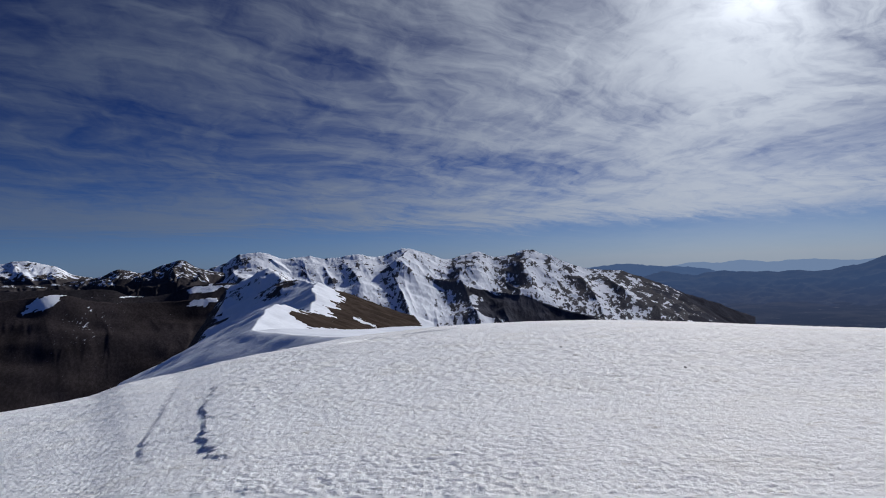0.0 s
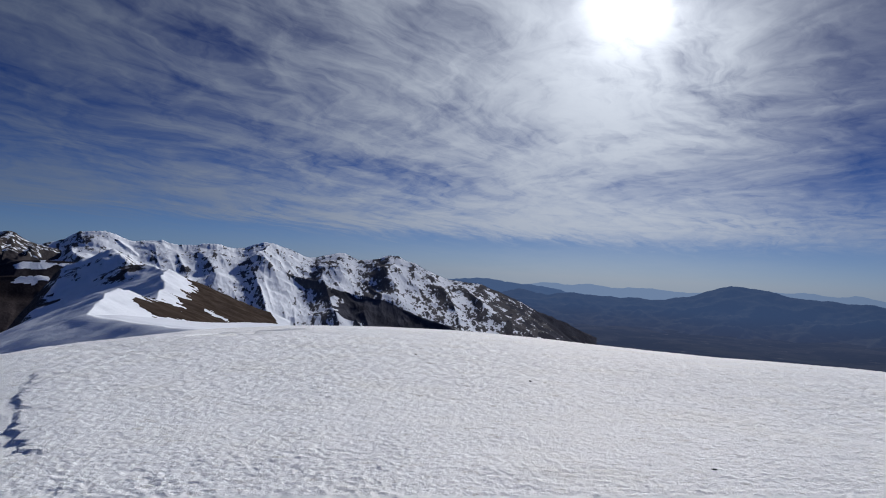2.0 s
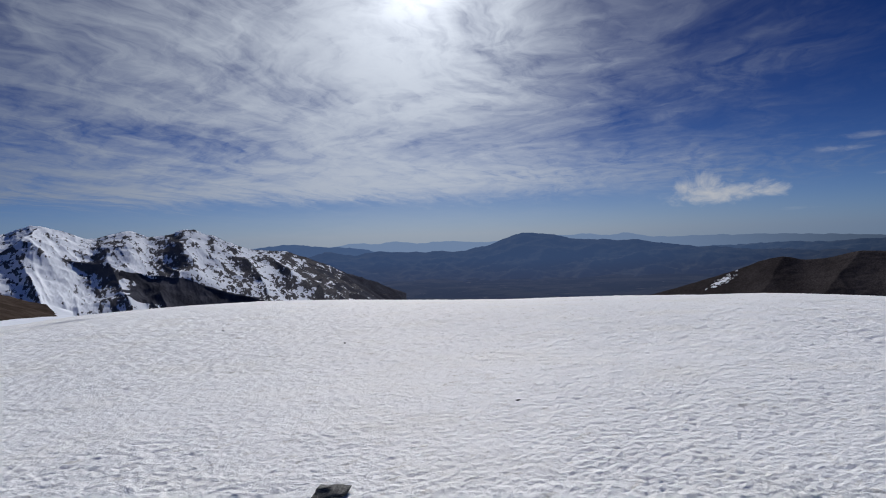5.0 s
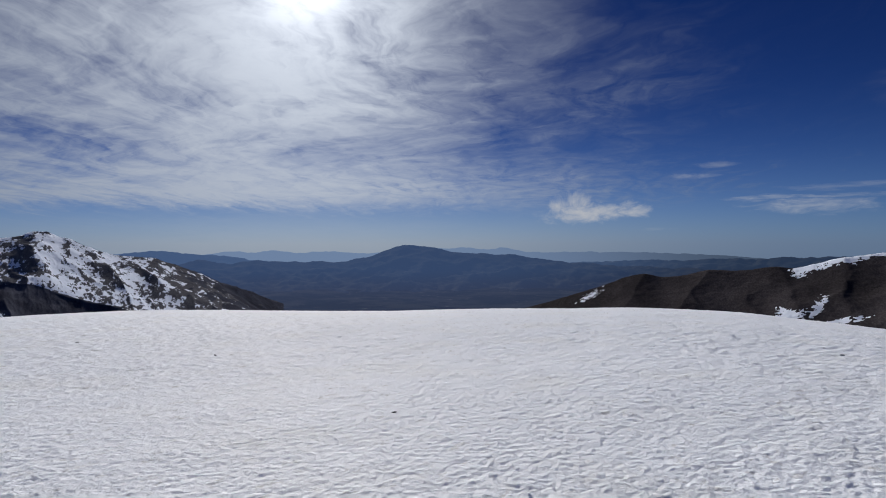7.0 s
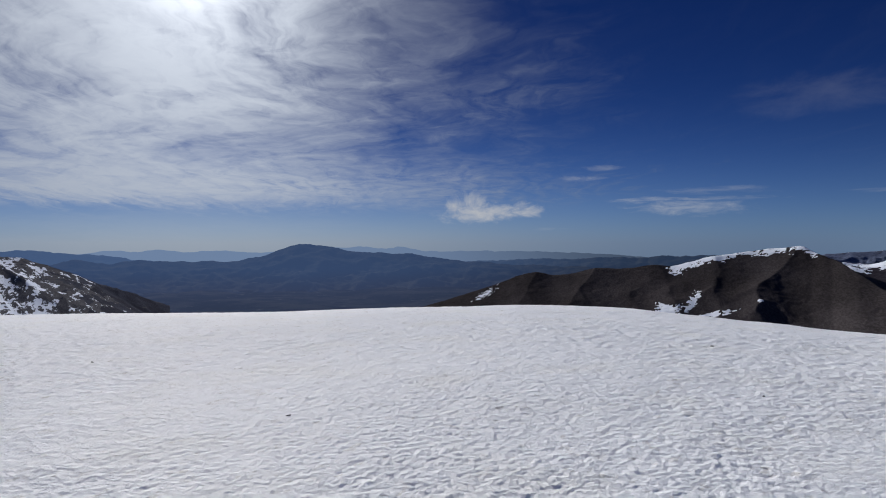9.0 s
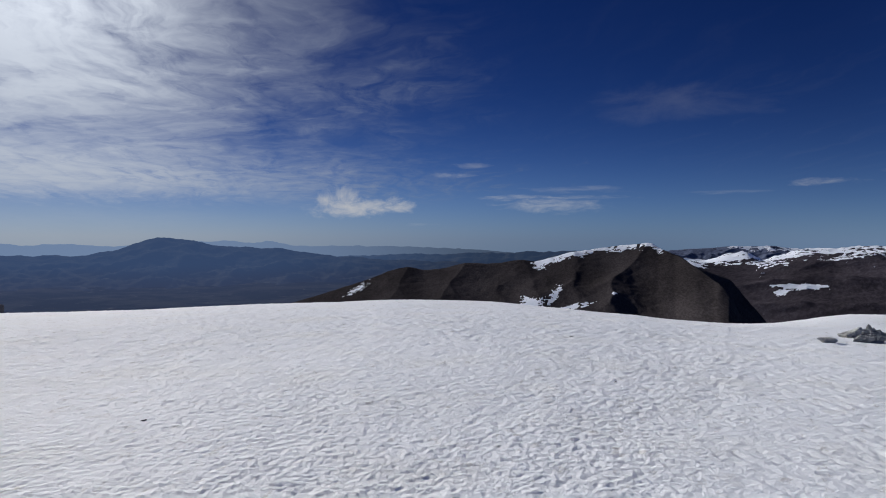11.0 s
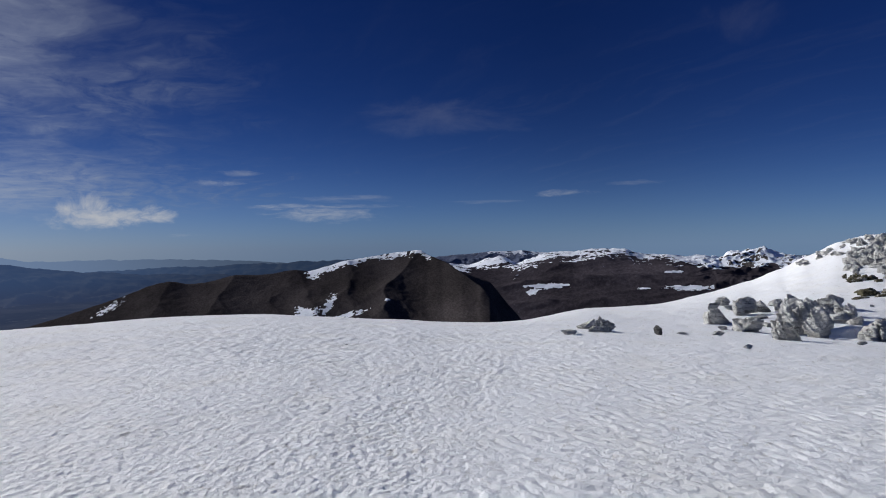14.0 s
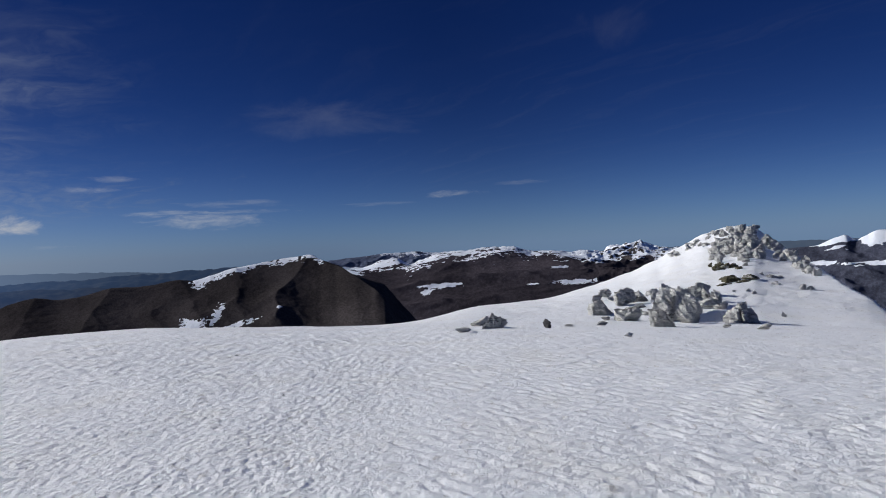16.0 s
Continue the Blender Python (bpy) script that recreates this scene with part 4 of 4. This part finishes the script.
def dark_stone():
    m, n = stuff("dark_stone")
    at = n.node("ShaderNodeNewGeometry").outputs["Position"]
    grit = n.noise(at, 60.0, 5.0, 0.7)
    finish(n, n.mix(n.step(grit, 0.35, 0.7), (0.045, 0.043, 0.042, 1), (0.16, 0.155, 0.145, 1)), 0.9, n.bump(grit, 0.6, 0.01), 0.15)
    return m


def mossy():
    m, n = stuff("moss_and_juniper")
    at = n.node("ShaderNodeNewGeometry").outputs["Position"]
    grit, blotch = n.noise(at, 14.0, 5.0, 0.7), n.noise(at, 3.0, 5.0, 0.65)
    color = n.mix(n.step(grit, 0.35, 0.65), (0.045, 0.042, 0.025, 1), (0.14, 0.125, 0.08, 1))
    color = n.mix(n.step(blotch, 0.52, 0.62), color, (0.33, 0.32, 0.30, 1))
    finish(n, color, 0.95, n.bump(grit, 0.8, 0.05), 0.1)
    return m


LIME, DARK, MOSS = limestone(), dark_stone(), mossy()


def rock_mesh(name, size, seed, material, fineness=4, cuts=12, tall=0.0):
    """A weathered limestone block: a ball split by joint planes into flat faces, with open cracks, ledges and chipped edges."""
    rng = np.random.default_rng(seed)
    bm = bmesh.new()
    bmesh.ops.create_icosphere(bm, subdivisions=fineness, radius=1.0)
    p = np.array([v.co[:] for v in bm.verts])
    # three joint sets, each splitting off a few slices, and some free breaks
    frame_turn = np.linalg.qr(rng.normal(size=(3, 3)) * 0.45 + np.eye(3))[0]
    for k in range(cuts):
        n = frame_turn[k % 3] * rng.choice((-1, 1)) + rng.normal(size=3) * (0.22 if k < 7 else 0.6)
        n[2] = n[2] * (0.85 - 0.3 * tall)
        n /= np.linalg.norm(n)
        p -= n * np.clip(p @ n - rng.uniform(0.30, 0.72), 0, None)[:, None]
    p /= np.abs(p).max(0)
    big = max(size)
    q = p * np.array(size) / 2
    u = q / big * 2
    a, b, c = u[:, 0], u[:, 1], u[:, 2]
    lumps = fbm(a * 1.6 + c * 0.9 + seed, b * 1.6 - c * 1.1, 2, seed % 97, 0.5) * 0.10
    pitted = ridged(a * 3.0 + c * 2.3 + seed, b * 3.0 - c * 2.7, 4, seed % 71, 0.6) * 0.08
    bed = frame_turn[2] + rng.normal(size=3) * 0.25
    layer = u @ (bed / np.linalg.norm(bed)) * 5.0 + lumps * 5
    ledges = (np.abs((layer % 1.0) - 0.5) - 0.25) * 0.06
    joint = np.abs(perlin(a * 1.5 + c * 0.5 + seed * 3, b * 1.5 + c * 0.4, seed % 53))
    cracks = -np.clip(0.075 - joint, 0, None) * 2.8
    q = q + p / np.maximum(np.linalg.norm(p, axis=1), 1e-6)[:, None] * ((lumps + pitted + ledges + cracks - 0.05) * min(size))[:, None]
    for v, place in zip(bm.verts, q):
        v.co = place
    me = bpy.data.meshes.new(name)
    bm.to_mesh(me)
    bm.free()
    me.materials.append(material)
    for f in me.polygons:
        f.use_smooth = True
    return me


def ground_at(az, r):
    return float(dome(np.array([az]), np.array([r]))[0]) + EYE


def set_rock(name, az, el, wide, high, seed, label, category, group="", material=LIME, fineness=4, deep=0.9, sunk=0.3, tall=0.0):
    """A rock whose foot is met along (az, el); wide and high are the angles that it fills."""
    r = on_snow(az, el)
    wd, hg = r * radians(wide), r * radians(high)
    size = (wd * 1.18, wd * deep * 1.1, hg * (1 + 2 * sunk))
    ob = new(name, rock_mesh(name, size, seed, material, fineness, tall=tall))
    x, y = plan(az, r + size[1] * 0.35)
    ob.matrix_world = pose(x, y, ground_at(az, r + size[1] * 0.35) + hg * 0.5 - hg * sunk * 0.6, seed * 7 % 14 - 7, seed * 5 % 12 - 6, -az + (seed * 37) % 50 - 25)
    return tagged(ob, label, category, group)


CLUSTER = ((93.0, -7.46, 2.3, 1.49), (91.8, -7.23, 1.6, 0.9), (90.1, -7.72, 1.3, 0.4), (99.3, -7.46, 1.0, 0.26), (101.8, -6.67, 2.3, 1.19), (101.7, -5.41, 1.3, 0.6), (102.6, -5.06, 1.2, 0.66), (102.0, -7.45, 1.0, 0.38), (104.0, -5.8, 1.8, 1.32), (105.2, -5.51, 1.4, 0.87), 
           (104.1, -7.17, 2.5, 1.11), (106.3, -4.97, 1.4, 0.54), (107.4, -4.82, 1.1, 0.73), (106.8, -7.61, 2.1, 1.44), (107.8, -7.15, 2.6, 2.6), (109.0, -7.3, 2.0, 2.15), (109.4, -5.07, 1.6, 0.93), (110.6, -5.79, 1.2, 1.63), (109.6, -5.93, 1.2, 1.0), (111.3, -6.07, 1.3, 1.64), 
           (110.5, -6.19, 1.4, 0.76), (113.0, -7.35, 3.0, 2.2), (114.7, -7.74, 1.0, 0.44), (111.9, -7.67, 0.8, 0.31), (116.1, -6.8, 0.4, 0.32), (104.3, -8.41, 0.7, 0.28), (102.5, -7.08, 0.7, 0.33), (105.2, -6.08, 1.0, 0.33), (105.8, -6.74, 0.9, 0.43), (108.4, -5.6, 2.0, 0.9), (110.0, -5.3, 1.8, 1.1), (106.9, -5.5, 1.4, 0.6), (103.3, -5.5, 1.2, 0.6), (111.6, -6.3, 1.0, 0.7))
for i, (a, e, wd, hg) in enumerate(CLUSTER):
    size_word = "large cracked" if hg > 1.9 else "weathered" if hg > 0.9 else "small half-buried"
    set_rock("boulder", a, e, wd, hg, 300 + i, size_word + " grey limestone boulder in the snow", "boulder", "boulders in the snow", fineness=5 if hg > 1.4 else 4, tall=0.3 if hg > 2.0 else 0.0)
KNOLL_ROCKS = ((111.4, -2.89, 1.0, 0.88), (112.3, -3.19, 1.9, 0.73), (112.9, -4.16, 2.3, 0.75), (112.0, -4.36, 1.2, 0.3), (112.9, -0.25, 1.0, 0.7), (113.5, -0.22, 0.9, 0.8), (112.7, -2.07, 1.2, 1.63), 
               (113.8, -2.03, 1.4, 1.87), (111.8, -1.53, 1.2, 0.99), (114.6, -2.14, 0.8, 0.78), (113.4, -2.22, 1.8, 0.67), (115.7, -2.3, 1.0, 0.86), (116.1, -1.78, 1.4, 0.98), (117.1, -2.5, 0.9, 0.95), (117.8, -2.84, 1.0, 0.82), (110.3, -1.09, 1.1, 0.89), (111.5, -0.3, 1.2, 0.55), 
               (109.4, -1.31, 0.8, 0.39), (115.5, -3.88, 1.2, 0.35), (115.4, -4.37, 1.1, 0.45), (113.6, -2.73, 0.4, 0.25), (114.7, -3.5, 0.4, 0.25), (113.7, -4.84, 0.4, 0.21), (114.1, -5.01, 0.4, 0.25), (112.7, -4.87, 0.3, 0.17), (113.9, -0.12, 1.1, 0.66))
rng = random.Random(8)


def outcrop(az, el, wide, high, seed, mossy_one):
    set_rock("outcrop_rock", az, el, wide, high, seed, "moss-grown low rock on the snowy knoll" if mossy_one else "pale limestone outcrop on the snowy knoll", "rock", "rocks on the knoll",
             MOSS if mossy_one else LIME, 3 if wide < 0.6 else 4, 0.9, 0.45)


for i, (a, e, wd, hg) in enumerate(KNOLL_ROCKS):
    pieces = 6 if wd > 1.7 else 4 if wd > 0.85 else 1
    for j in range(pieces):
        grow = 1.0 if pieces == 1 else rng.uniform(0.32, 0.62)
        da, de = (rng.uniform(-0.5, 0.5) * wd, rng.uniform(0.0, 0.8) * hg) if pieces > 1 else (0.0, 0.0)
        outcrop(a + da, e + de * 0.6, wd * grow * rng.uniform(0.8, 1.3), hg * grow * rng.uniform(0.7, 1.1), 500 + i * 7 + j, i < 4)
# the broken crown of the knoll, and the rib of rock that runs down its shoulder
for i in range(64):
    a = rng.uniform(111.0, 114.6)
    e = rng.uniform(-2.5, float(curve(np.array([a]), KNOLL)[0]) - 0.55) if i < 46 else rng.uniform(-1.9, -1.0)
    outcrop(a, e, rng.uniform(0.5, 1.25), rng.uniform(0.3, 0.7), 900 + i, False)
for i in range(26):
    a = rng.uniform(115.0, 118.6)
    outcrop(a, float(curve(np.array([a]), KNOLL)[0]) - rng.uniform(0.35, 1.15), rng.uniform(0.35, 0.8), rng.uniform(0.3, 0.6), 980 + i, False)
for i in range(14):
    a = rng.uniform(108.0, 111.2)
    outcrop(a, float(curve(np.array([a]), KNOLL)[0]) - rng.uniform(0.25, 0.7), rng.uniform(0.3, 0.6), rng.uniform(0.12, 0.28), 1020 + i, False)
# stones and scraps on the open snow
for i, (a, e, wd, hg) in enumerate(((97.5, -7.53, 0.7, 0.7), (34.9, -14.5, 0.5, 0.14), (20.0, -9.15, 0.2, 0.12), (9.9, -7.44, 0.26, 0.09), (74.4, -12.05, 0.3, 0.14), (70.8, -8.42, 0.42, 0.13), (18.0, -21.6, 4.0, 0.65))):
    set_rock("stone", a, e, wd, hg, 700 + i, "pale stone lying on the snow" if i in (2, 3, 5) else "small dark stone melting out of the snow", "stone", "stones on the snow", LIME if i in (2, 3, 5) else DARK, 3)
